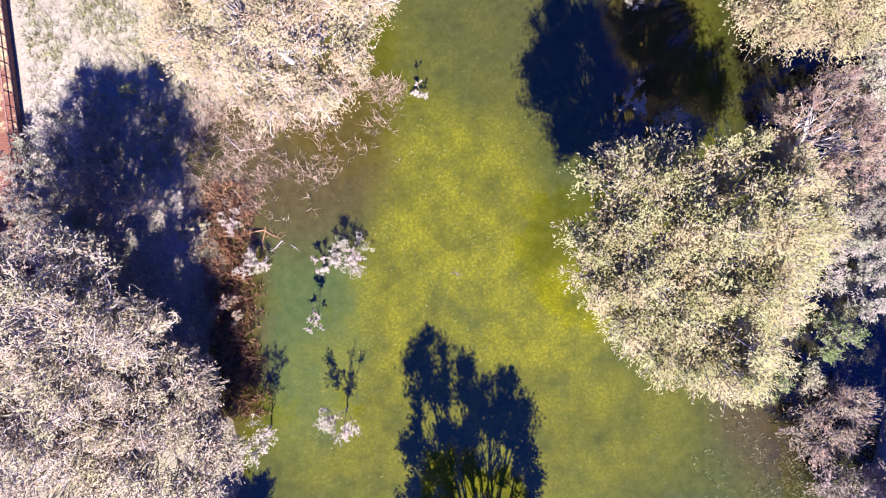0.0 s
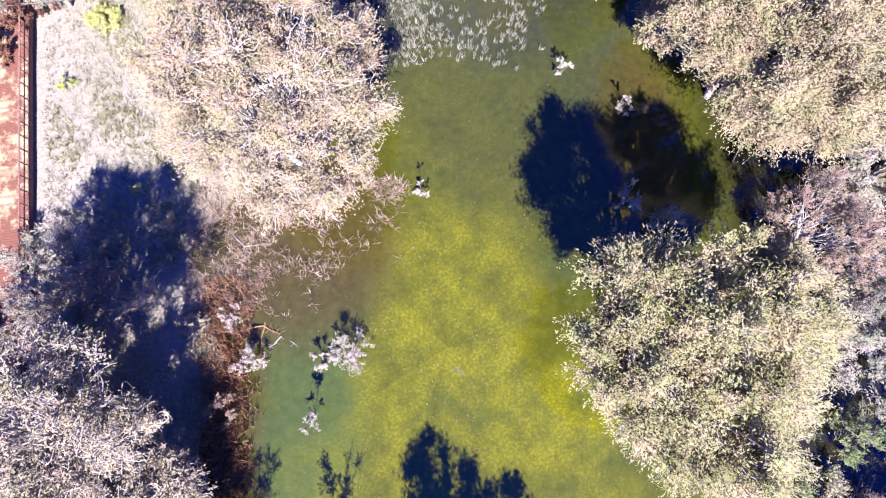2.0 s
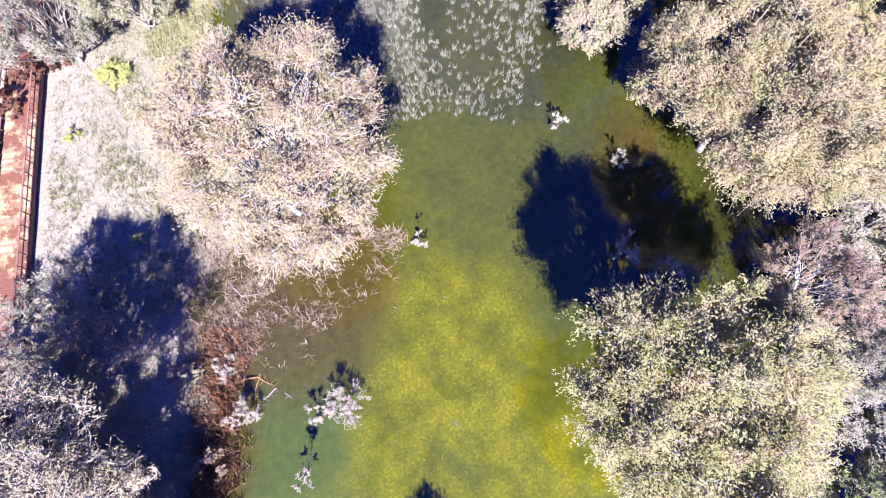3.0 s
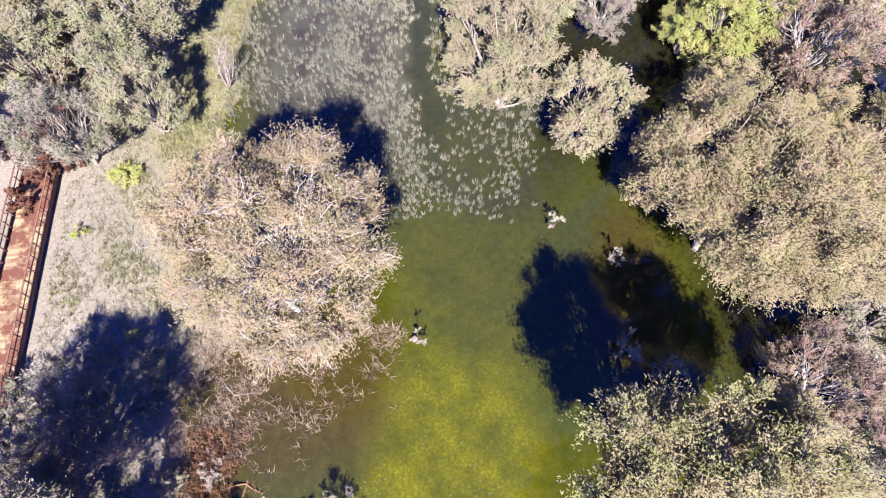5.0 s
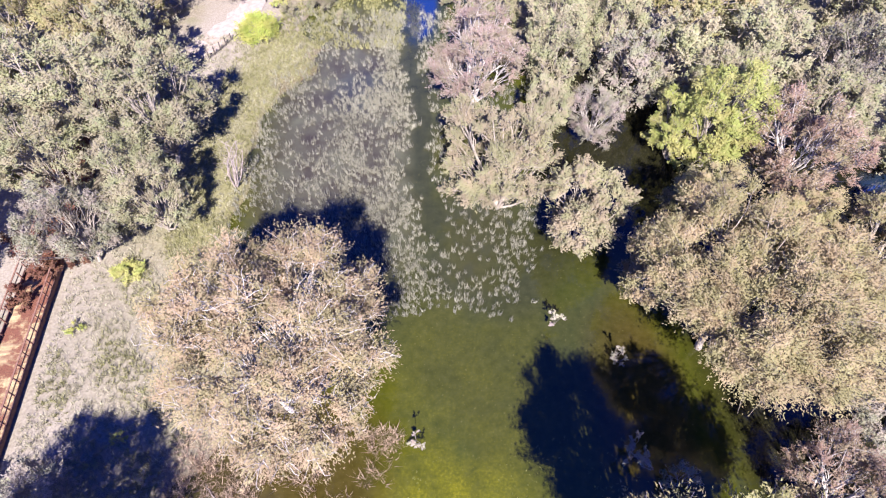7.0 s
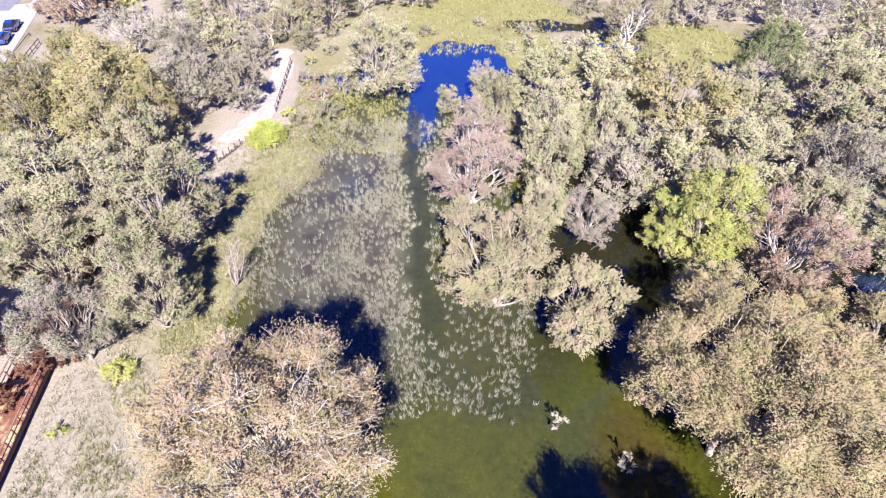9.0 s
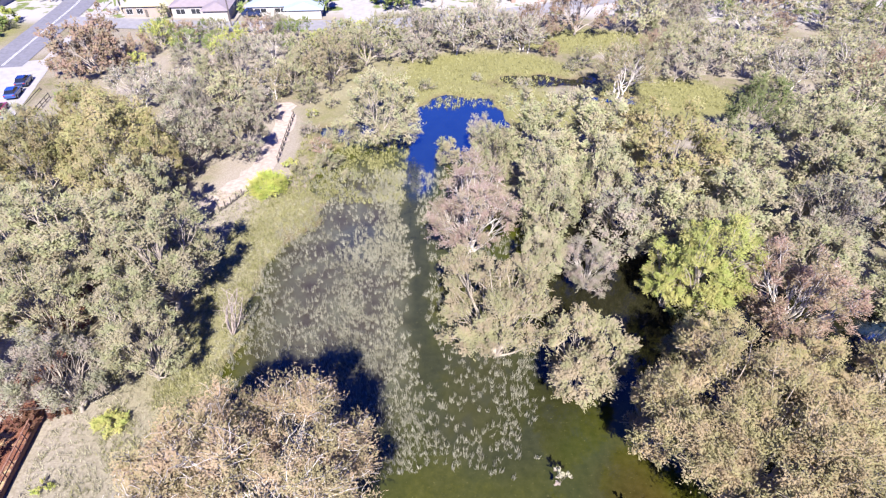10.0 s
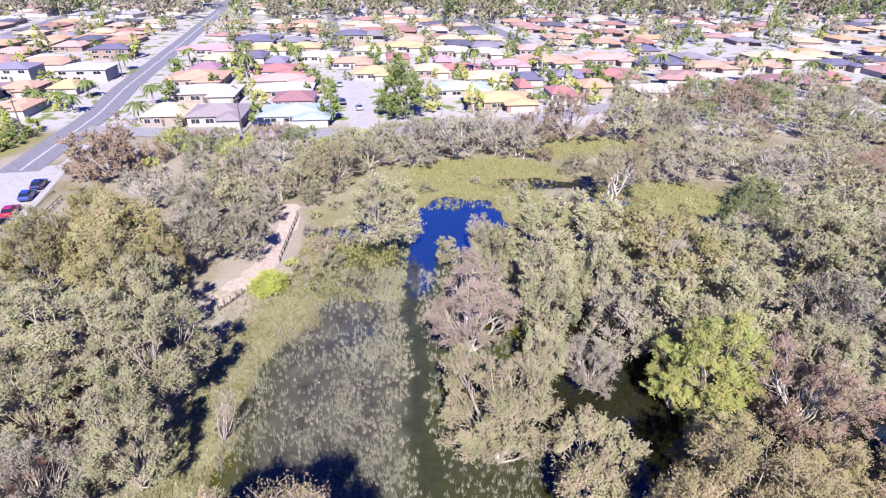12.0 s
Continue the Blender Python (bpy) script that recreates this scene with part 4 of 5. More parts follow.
def bare_tree(x, y, seed, H, label, spread=0.3, stems=5, mat=DEADWOOD, name="dead_tree", flat=False, slim=1.0):
    """Bare forked stems with fine branches."""
    r = np.random.default_rng(seed)
    thick, thin = [], []
    for s in range(stems):
        a = 6.283 * s / stems + r.normal(0, 0.4)
        end = np.array([math.cos(a) * H * spread * r.uniform(0.6, 1.2), math.sin(a) * H * spread * r.uniform(0.6, 1.2), H * r.uniform(0.75, 1.05) * (0.06 if flat else 1)])
        p = bend(r, np.array([0, 0, -0.3 if not flat else 0.05]), end, 7, 0.045)
        thick.append((p, np.linspace(0.022 * H * slim, 0.006 * H * slim, 7)))
        for _ in range(9):
            st = p[r.integers(2, 7)]
            d = r.normal(0, 1, 3) + np.array([0, 0, 0.0 if flat else 0.7])
            d[2] *= 0.15 if flat else 1
            q = bend(r, st, st + d / np.linalg.norm(d) * H * r.uniform(0.12, 0.3), 4, 0.12)
            thin.append((q, np.linspace(0.006 * H * slim, 0.0015 * H * slim, 4)))
    v1, f1 = tubes(thick, 6)
    v2, f2 = tubes(thin, 4)
    ob = new(name)
    ob.matrix_basis = pose(x, y, max(gz(x, y), -0.05))
    part("limb", mesh_of("limb", v1, f1, [mat], smooth=True), parent=ob)
    tagged(part("twig_spray", mesh_of("twig_spray", v2, f2, [mat], smooth=True), parent=ob), kind="stuff")
    return tagged(ob, label, "dead tree")


leaning = bare_tree(-20.0, 35.6, 78, 5.4, "bare grey dead tree with upright forked stems", 0.15, 9, slim=0.6)
leaning.matrix_basis = pose(-20.0, 35.6, gz(-20.0, 35.6), 0, 13, 0)
bare_tree(-13.2, 1.6, 72, 2.6, "fallen orange-brown branches lying in shallow water", 0.8, 4, ORANGE_TWIG, "fallen_branch", True)
bare_tree(-12.0, 0.8, 73, 2.0, "fallen bleached branch lying in shallow water", 0.7, 2, DEADWOOD, "fallen_branch", True)
bare_tree(-15.0, 7.4, 74, 2.4, "fallen pale branch on the muddy shore", 0.7, 3, DEADWOOD, "fallen_branch", True)
bare_tree(-28.5, 3.5, 75, 3.0, "fallen bare branch leaning on the boardwalk", 0.8, 3, DEADWOOD, "fallen_branch", True)
bare_tree(-9.8, 14.6, 76, 12.4, "white bare forked limbs inside the tan tree", 0.22, 14, BARK_WHITE, slim=0.36)
bare_tree(0.7, -1.6, 77, 0.9, "dark sunken clump of twigs at the water surface", 0.6, 6, BARK_DARK, "sunken_twigs", True)


# ---- boardwalk ----
def boardwalk():
    ob = new("boardwalk")
    ob.matrix_basis = pose(-30.9, 0.7, 0.0, 0, 0, 7.4)
    W, Y0, Y1, Z = 1.4, -15.0, 47.5, 0.85
    for side in (-1, 1):
        bm = bmesh.new()
        box(bm, side * W - 0.07, side * W + 0.07, Y0, Y1, Z - 0.26, Z + 0.12, bevel=0.012)
        part("edge_beam", bm, TIMBER, ob)
        for zr, wd, lab in ((1.05, 0.06, "top_rail"), (0.55, 0.035, "mid_rail")):
            bm = bmesh.new()
            box(bm, side * W - wd, side * W + wd, Y0, Y1, Z + zr - 0.03, Z + zr + 0.035, bevel=0.01)
            part(lab, bm, RAILWOOD, ob)
    bm = bmesh.new()
    box(bm, -0.05, 0.05, -0.05, 0.05, 0.0, Z + 1.02, bevel=0.01)
    post = from_bm("post", bm, RAILWOOD)
    bm = bmesh.new()
    box(bm, -W, W, -0.06, 0.06, Z - 0.2, Z - 0.045)
    joist = from_bm("joist", bm, TIMBER)
    y = Y0 + 0.3
    while y < Y1:
        for side in (-1, 1):
            part("post", post, parent=ob, m=pose(side * (W - 0.13), y, 0))
        part("joist", joist, parent=ob, m=pose(0, y, 0))
        y += 1.055
    bm = bmesh.new()
    box(bm, -W + 0.08, W - 0.08, -0.096, 0.096, -0.04, 0.0, bevel=0.008)
    plank = from_bm("plank", bm, DECK)
    r = random.Random(3)
    for i in range(300):
        part("plank", plank, parent=ob, m=pose(r.uniform(-0.008, 0.008), Y0 + 0.12 + i * 0.2082, Z + r.uniform(-0.004, 0.004), 0, r.uniform(-0.3, 0.3), r.uniform(-0.3, 0.3)))
    return tagged(ob, "reddish-brown timber boardwalk with post-and-rail railings", "boardwalk")


boardwalk()


# ---- sandy path, fences, car park, roads ----
def ribbon(name, pts, width, mat, label, category, lift=0.04, rag=0.0):
    """A strip of ground cover along a line of points, following the ground."""
    p = np.array(pts, float)
    d = np.r_[0, np.cumsum(np.linalg.norm(np.diff(p, axis=0), axis=1))]
    t = np.linspace(0, d[-1], max(4, int(d[-1] / 1.5)))
    c = np.stack([np.interp(t, d, p[:, 0]), np.interp(t, d, p[:, 1])], -1)
    for _ in range(3):
        c[1:-1] = (c[:-2] + 2 * c[1:-1] + c[2:]) / 4
    g = np.gradient(c, axis=0)
    g /= np.linalg.norm(g, axis=1)[:, None]
    nrm = np.stack([g[:, 1], -g[:, 0]], -1)
    w = np.linspace(-0.5, 0.5, 5) * width
    k = np.arange(len(c))[:, None]
    w = w[None] * (1 + rag * np.sin(k * 1.7 + 2 * np.sin(k * 0.9)) * np.array([1, 0.5, 0, 0.5, -1])[None])
    q = c[:, None] + nrm[:, None] * w[..., None]
    z = np.maximum(height(q[..., 0], q[..., 1]), 0.2) + lift
    n = len(c)
    i = (np.arange(n - 1)[:, None] * 5 + np.arange(4)[None]).ravel()
    me = mesh_of(name, np.concatenate([q, z[..., None]], -1).reshape(-1, 3), np.stack([i, i + 1, i + 6, i + 5], -1), [mat], smooth=True)
    return tagged(new(name, me), label, category, kind="structure")


ribbon("path", [(-33, 54), (-29, 57.5), (-25.8, 63), (-24.9, 72), (-25.4, 80), (-26.6, 87)], 3.2, SAND, "sandy walking path", "path", 0.06, rag=0.35)


def fence(name, a, b, step, tall, rails, label, mat=FENCEWOOD, thick=0.06):
    a, b = Vector((*a, 0)), Vector((*b, 0))
    L = (b - a).length
    ob = new(name)
    ob.matrix_basis = Matrix.Translation((a.x, a.y, max(gz(a.x, a.y), 0.0))) @ (b - a).to_track_quat("X", "Z").to_matrix().to_4x4()
    bm = bmesh.new()
    box(bm, -thick, thick, -thick, thick, -0.3, tall, bevel=0.01)
    post = from_bm("post", bm, mat)
    n = max(1, round(L / step))
    for i in range(n + 1):
        part("post", post, parent=ob, m=pose(L * i / n, 0, 0, 0, 0, (i * 7) % 5))
    for zr in rails:
        bm = bmesh.new()
        box(bm, 0, L, -thick * 1.2, -thick * 0.4, zr - 0.06, zr + 0.06, bevel=0.01)
        part("rail", bm, mat, ob)
    return tagged(ob, label, "fence")


fence("fence", (-64.0, 73.0), (-66.8, 88.5), 1.7, 1.15, (0.5, 1.05), "dark timber post-and-rail fence beside the car park")
fence("fence", (-27.6, 55.6), (-24.9, 61.0), 1.0, 1.05, (0.25,), "low dark timber fence along the sandy path")
fence("fence", (-23.2, 67.6), (-24.0, 82.0), 1.6, 1.0, (0.4, 0.95), "thin dark fence along the sandy path")

ribbon("car_park", [(-72, 52), (-78, 76), (-86, 104)], 21, CONCRETE, "pale sunlit paved car park", "pavement", 0.05)
ribbon("road", [(-84, 102), (-91, 144), (-99, 173), (-118, 260), (-150, 400), (-185, 540)], 8.0, ASPHALT, "grey asphalt road with white centre lines", "road", 0.07)
ribbon("footpath", [(-76.5, 103), (-84.5, 146)], 2.0, CONCRETE, "pale concrete footpath", "pavement", 0.08)
for off in (-0.16, 0.16):
    ribbon("road_line", [(-84 + off, 103), (-91 + off, 144), (-99 + off, 173), (-118 + off, 260), (-150 + off, 400)], 0.16, PAINT, "white painted centre line", "road marking", 0.09)
ribbon("street", [(-87, 130), (-50, 127), (-14, 129), (20, 140), (60, 160), (130, 176)], 7.0, plain("street_grey", (0.144, 0.141, 0.144), (0.204, 0.198, 0.198), 1.0, 0.9), "pale grey street before the houses", "road", 0.1)
ribbon("street", [(-19, 131), (-26, 165), (-35, 203)], 7.0, CONCRETE, "pale street between the houses", "road", 0.12)
fence("kerb", (-64.2, 62.0), (-70.5, 92.0), 40, 0.5, (0.45,), "low kerb rail along the car park edge", FENCEWOOD, 0.09)

# ---- cars ----
GLASS = plain("dark_glass", (0.009, 0.0108, 0.0132), (0.018, 0.0204, 0.024), 0.5, 0.06, 0.8, 0, 0)
RUBBER = plain("rubber", (0.015, 0.015, 0.015), (0.03, 0.03, 0.03), 9.0, 0.85)
RIM = plain("alloy", (0.27, 0.27, 0.282), (0.36, 0.36, 0.372), 5.0, 0.3, 0.5, 0.8, 0)
LAMP = plain("headlamp", (0.36, 0.36, 0.36), (0.48, 0.48, 0.48), 5.0, 0.1, 0.7, 0, 0)
TAIL = plain("tail_lamp", (0.21, 0.012, 0.012), (0.27, 0.018, 0.018), 5.0, 0.2, 0.6, 0, 0)


def car_paint(name, c):
    m = Mat(name, 0.25, 0.6)
    m.b.inputs["Coat Weight"].default_value = 0.6
    h = m.noise(6.0, 4.0, m.coords())
    return m.color(m.ramp(h, [(0.35, tuple(v * 0.85 for v in c)), (0.7, c)])).m


def car(x, y, z, turn, paint, label):
    ob = new("car")
    ob.matrix_basis = pose(x, y, z, 0, 0, turn)
    bm = bmesh.new()
    prof = [(-2.15, 0.35), (-2.2, 0.75), (-2.1, 0.98), (-1.3, 1.02), (1.0, 1.0), (1.95, 0.85), (2.15, 0.6), (2.12, 0.35)]
    rings = []
    for s, k in ((-0.88, 0.96), (-0.8, 1.0), (0.8, 1.0), (0.88, 0.96)):
        rings.append([bm.verts.new((px * k, s, pz if abs(s) < 0.85 else 0.35 + (pz - 0.35) * 0.9)) for px, pz in prof])
    for a, b in zip(rings, rings[1:]):
        for i in range(len(prof)):
            j = (i + 1) % len(prof)
            bm.faces.new((a[i], a[j], b[j], b[i]))
    bm.faces.new(rings[0][::-1])
    bm.faces.new(rings[-1])
    bmesh.ops.recalc_face_normals(bm, faces=bm.faces)
    part("body", bm, paint, ob)
    bm = bmesh.new()
    lo = [bm.verts.new(p) for p in ((-1.75, -0.78, 0.98), (0.95, -0.78, 0.98), (0.95, 0.78, 0.98), (-1.75, 0.78, 0.98))]
    hi = [bm.verts.new(p) for p in ((-1.3, -0.62, 1.44), (0.2, -0.62, 1.44), (0.2, 0.62, 1.44), (-1.3, 0.62, 1.44))]
    for i in range(4):
        j = (i + 1) % 4
        bm.faces.new((lo[i], lo[j], hi[j], hi[i]))
    bm.faces.new(hi)
    part("window_glass", bm, GLASS, ob)
    bm = bmesh.new()
    box(bm, -1.34, 0.24, -0.64, 0.64, 1.43, 1.49, bevel=0.025)
    part("roof", bm, paint, ob)
    for px in (-1.35, 1.35):
        for s in (-1, 1):
            bm = bmesh.new()
            bmesh.ops.create_cone(bm, cap_ends=True, segments=16, radius1=0.33, radius2=0.33, depth=0.22, matrix=pose(px, s * 0.82, 0.33, 90))
            wheel = part("wheel", bm, RUBBER, ob)
            bm = bmesh.new()
            bmesh.ops.create_cone(bm, cap_ends=True, segments=12, radius1=0.21, radius2=0.19, depth=0.05, matrix=pose(px, s * 0.935, 0.33, -90 * s))
            part("rim", bm, RIM, wheel)
    for s in (-1, 1):
        bm = bmesh.new()
        box(bm, 2.0, 2.16, s * 0.62 - 0.18, s * 0.62 + 0.18, 0.6, 0.74, bevel=0.02)
        part("headlight", bm, LAMP, ob)
        bm = bmesh.new()
        box(bm, -2.22, -2.1, s * 0.68 - 0.14, s * 0.68 + 0.14, 0.72, 0.86, bevel=0.02)
        part("tail_light", bm, TAIL, ob)
    return tagged(ob, label, "car", "parked cars")


BLUE, NAVY, RED = car_paint("paint_blue", (0.018, 0.048, 0.18)), car_paint("paint_navy", (0.012, 0.021, 0.06)), car_paint("paint_red", (0.27, 0.009, 0.024))
SILVER, WHITE = car_paint("paint_silver", (0.27, 0.276, 0.288)), car_paint("paint_white", (0.45, 0.45, 0.444))
car(-70.3, 78.0, 0.42, 106, car_paint("paint_grey", (0.036, 0.042, 0.048)), "dark grey parked hatchback in the car park")
red_car = car(-71.9, 83.0, 0.42, 106, RED, "red parked hatchback in the car park")
blue_car = car(-73.5, 89.6, 0.42, 106, BLUE, "blue parked hatchback in the car park")
car(-74.7, 94.6, 0.42, 106, NAVY, "dark blue parked hatchback in the car park")
white_car = car(-45.0, 134.5, 0.5, 2, NAVY, "dark parked car in front of a house")
silver_car = car(-23.0, 150.0, 0.5, 103, SILVER, "silver parked car beside the street")
copy_thing(white_car, pose(-28.5, 156, 0.5, 0, 0, 103))
copy_thing(silver_car, pose(-33.0, 178, 0.5, 0, 0, 103))


# ---- houses ----
ROOF = varied("roof_tiles", [(0.0, (0.29, 0.18, 0.115)), (0.14, (0.22, 0.115, 0.09)), (0.24, (0.31, 0.23, 0.17)), (0.36, (0.34, 0.28, 0.17)), (0.48, (0.065, 0.065, 0.09)), (0.58, (0.25, 0.15, 0.13)), (0.68, (0.16, 0.15, 0.165)), (0.78, (0.34, 0.315, 0.295)), (0.89, (0.32, 0.21, 0.11))], 0.75, 0.35, 0.3, 0.8)
WALLS = varied("house_wall", [(0.0, (0.28, 0.255, 0.225)), (0.3, (0.23, 0.19, 0.155)), (0.55, (0.31, 0.295, 0.275)), (0.8, (0.21, 0.15, 0.12))], 0.9, 0.2, 0.2, 0.9)
TRIM = plain("white_trim", (0.372, 0.366, 0.348), (0.45, 0.444, 0.426), 2.0, 0.6)
DOOR = plain("garage_door", (0.27, 0.258, 0.24), (0.36, 0.348, 0.33), 2.0, 0.6)


def hip(bm, x0, x1, y0, y1, z, pitch=18, over=0.55):
    """A hipped roof with a fascia, over a rectangle."""
    x0, x1, y0, y1 = x0 - over, x1 + over, y0 - over, y1 + over
    w, d = x1 - x0, y1 - y0
    k = min(w, d) / 2
    top = z + 0.18 + k * math.tan(radians(pitch))
    lo = [bm.verts.new((x, y, z)) for x, y in ((x0, y0), (x1, y0), (x1, y1), (x0, y1))]
    up = [bm.verts.new((x, y, z + 0.18)) for x, y in ((x0, y0), (x1, y0), (x1, y1), (x0, y1))]
    if w >= d:
        r0, r1 = bm.verts.new((x0 + k, (y0 + y1) / 2, top)), bm.verts.new((x1 - k + 0.01, (y0 + y1) / 2, top))
        quads = ((up[0], up[1], r1, r0), (up[1], up[2], r1), (up[2], up[3], r0, r1), (up[3], up[0], r0))
    else:
        r0, r1 = bm.verts.new(((x0 + x1) / 2, y0 + k, top)), bm.verts.new(((x0 + x1) / 2, y1 - k + 0.01, top))
        quads = ((up[0], up[1], r0), (up[1], up[2], r1, r0), (up[2], up[3], r1), (up[3], up[0], r0, r1))
    for q in quads:
        bm.faces.new(q)
    bm.faces.new(lo[::-1])
    for i in range(4):
        j = (i + 1) % 4
        bm.faces.new((lo[i], lo[j], up[j], up[i]))
    return top


def window_mesh(w, h):
    """A frame with a mullion, and one pane that fills half of it."""
    bm = bmesh.new()
    box(bm, -w / 2 - 0.08, w / 2 + 0.08, -0.05, 0.0, -0.08, 0.0)
    box(bm, -w / 2 - 0.08, w / 2 + 0.08, -0.05, 0.0, h, h + 0.08)
    for x in (-w / 2 - 0.08, -0.04, w / 2):
        box(bm, x, x + 0.08, -0.048, 0.0, 0.0, h)
    pane = bmesh.new()
    box(pane, -w / 4 + 0.0, w / 4, -0.02, 0.01, 0, h)
    return from_bm("window", bm, TRIM), from_bm("pane", pane, GLASS), w


WIN_WIDE, WIN_SMALL = window_mesh(2.2, 1.35), window_mesh(1.1, 1.1)


def window(parent, kit, m):
    ob = part("window", kit[0], parent=parent, m=m)
    for s in (-1, 1):
        part("pane", kit[1], parent=ob, m=pose(s * kit[2] / 4, 0, 0))
    return ob



bm = bmesh.new()
box(bm, -0.5, 0.5, -0.05, 0.05, 0, 2.05, bevel=0.01)
DOOR_ME = from_bm("door", bm, FENCEWOOD)
bm = bmesh.new()
for i in range(4):
    box(bm, -2.4, 2.4, -0.06, 0.04, i * 0.55, i * 0.55 + 0.53, bevel=0.012)
GARAGE_ME = from_bm("garage_door", bm, DOOR)


def house(w, d, wing, storeys=1, roof_mat=None, wall_mat=None):
    """A suburban house, front towards -y, origin under the middle of its front."""
    ob = new("house")
    H = 2.7 * storeys + 0.3
    bm = bmesh.new()
    box(bm, -w / 2, w / 2, 0, d, -0.4, H)
    if wing:
        box(bm, w / 2 - wing, w / 2 - 0.01, -4.5, 0.3, -0.4, 3.0)
    part("wall", bm, wall_mat or WALLS, ob)
    bm = bmesh.new()
    hip(bm, -w / 2, w / 2, 0, d, H)
    if wing:
        hip(bm, w / 2 - wing, w / 2 - 0.01, -4.5, wing / 2 + 0.5, 3.02 if storeys == 1 else 3.0)
    part("roof", bm, roof_mat or ROOF, ob)
    for s in range(storeys):
        for px in ((-w / 2 + 2.2, -w / 2 + 6.0) if s == 0 else (-w / 2 + 2.2, 0.0, w / 2 - 2.5)):
            window(ob, WIN_WIDE, pose(px, 0, 0.95 + 2.7 * s))
        for py in (d * 0.3, d * 0.7):
            window(ob, WIN_SMALL, pose(w / 2, py, 1.1 + 2.7 * s, 0, 0, 90))
            window(ob, WIN_SMALL, pose(-w / 2, py, 1.1 + 2.7 * s, 0, 0, -90))
    part("door", DOOR_ME, parent=ob, m=pose(-w / 2 + 8.3, 0, 0.02))
    if wing:
        part("garage_door", GARAGE_ME, parent=ob, m=pose(w / 2 - wing / 2, -4.5, 0.02))
    window(ob, WIN_WIDE, pose(0, d, 0.95, 0, 0, 180))
    return ob


def island_palette(name, stops):
    m = Mat(name, 0.8, 0.3)
    return m.color(m.ramp(m.t.nodes.new("ShaderNodeNewGeometry").outputs["Random Per Island"], stops, "CONSTANT")).m


FAR_ROOF = island_palette("far_roof_tiles", [(0.0, (0.24, 0.17, 0.135)), (0.2, (0.20, 0.13, 0.115)), (0.4, (0.26, 0.225, 0.17)), (0.55, (0.10, 0.10, 0.125)), (0.65, (0.21, 0.15, 0.14)), (0.8, (0.22, 0.215, 0.22))])
FAR_WALL = island_palette("far_house_wall", [(0.0, (0.37, 0.34, 0.29)), (0.4, (0.30, 0.24, 0.19)), (0.7, (0.41, 0.39, 0.36))])


def roof_of(name, c):
    m = Mat(name, 0.7, 0.35)
    h = m.noise(0.9, 5.0, m.coords())
    return m.color(m.ramp(h, [(0.35, tuple(v * 0.85 for v in c)), (0.7, c)])).m


HOUSE_LABEL = "single-storey brick house with a hipped tile roof"
models = [house(15, 12, 6), house(17, 13, 0), house(14, 14, 6.5), house(16, 11, 6), house(15, 12, 0, 2)]
ROOFS = {k: roof_of("roof_" + k, c) for k, c in {
    "blue": (0.25, 0.30, 0.36), "maroon": (0.21, 0.11, 0.115), "salmon": (0.34, 0.225, 0.19), "cream": (0.36, 0.32, 0.20), "taupe": (0.20, 0.17, 0.17),
    "yellow": (0.35, 0.27, 0.14), "white": (0.36, 0.34, 0.325), "orange": (0.33, 0.215, 0.145), "plum": (0.22, 0.13, 0.16), "pink": (0.33, 0.20, 0.20),
    "red": (0.27, 0.125, 0.115), "slate": (0.16, 0.145, 0.19), "navy": (0.10, 0.095, 0.135), "mint": (0.28, 0.32, 0.27)}.items()}
NEAR_BLOCK = [(-68.9, 133.6, 9.4, "cream", 1), (-56.2, 133.8, 12.2, "taupe", 1), (-67.9, 156.8, 16.5, "white", 1), (-77.8, 174.9, 15.6, "orange", 1), (-81.8, 193.4, 14.4, "plum", 1), (-83.9, 211.4, 11.7, "cream", 1), (-94.9, 232.5, 19.2, "pink", 1)]
SECOND_BLOCK = [(-37.2, 135.9, 12.6, "blue", 1), (-41.1, 151.0, 16.1, "maroon", 1), (-47.2, 162.3, 17.0, "white", 1), (-50.6, 175.8, 15.5, "salmon", 1), (-56.2, 190.2, 12.8, "red", 1), (-60.7, 205.5, 11.0, "slate", 1), (-71.9, 218.3, 8.0, "navy", 1), (-72.5, 234.3, 14.1, "yellow", 1), (-84.4, 258.4, 13.1, "navy", 1), (-57.4, 238.6, 18.5, "yellow", 1), (-47.8, 218.5, 14.9, "white", 1)]
CLOSE_BLOCK = [(-33.4, 206.0, 11.8, "orange", 1), (-23.1, 187.2, 9.6, "yellow", 1), (-17.0, 213.7, 12.2, "red", 1), (-3.9, 192.9, 11.1, "cream", 1), (-40.3, 255.2, 11.5, "navy", 2), (-15.5, 242.2, 17.6, "yellow", 1), (0.0, 208.6, 8.7, "pink", 1), (-29.6, 231.3, 12.7, "cream", 1), (2.4, 231.7, 12.7, "white", 1)]
EAST_BLOCK = [(16.0, 150.6, 13.7, "yellow", 1), (24.7, 167.5, 6.3, "red", 1), (5.5, 164.5, 17.1, "mint", 1), (5.8, 194.9, 11.2, "red", 1), (14.1, 179.9, 9.7, "cream", 1), (27.4, 178.5, 12.9, "navy", 1), (41.6, 184.9, 10.7, "slate", 1), (24.2, 202.9, 9.8, "pink", 1), (39.4, 209.3, 15.5, "orange", 1), (36.6, 235.1, 17.2, "salmon", 1), (16.7, 227.1, 12.5, "white", 1), (34.8, 160.2, 6.0, "red", 1)]
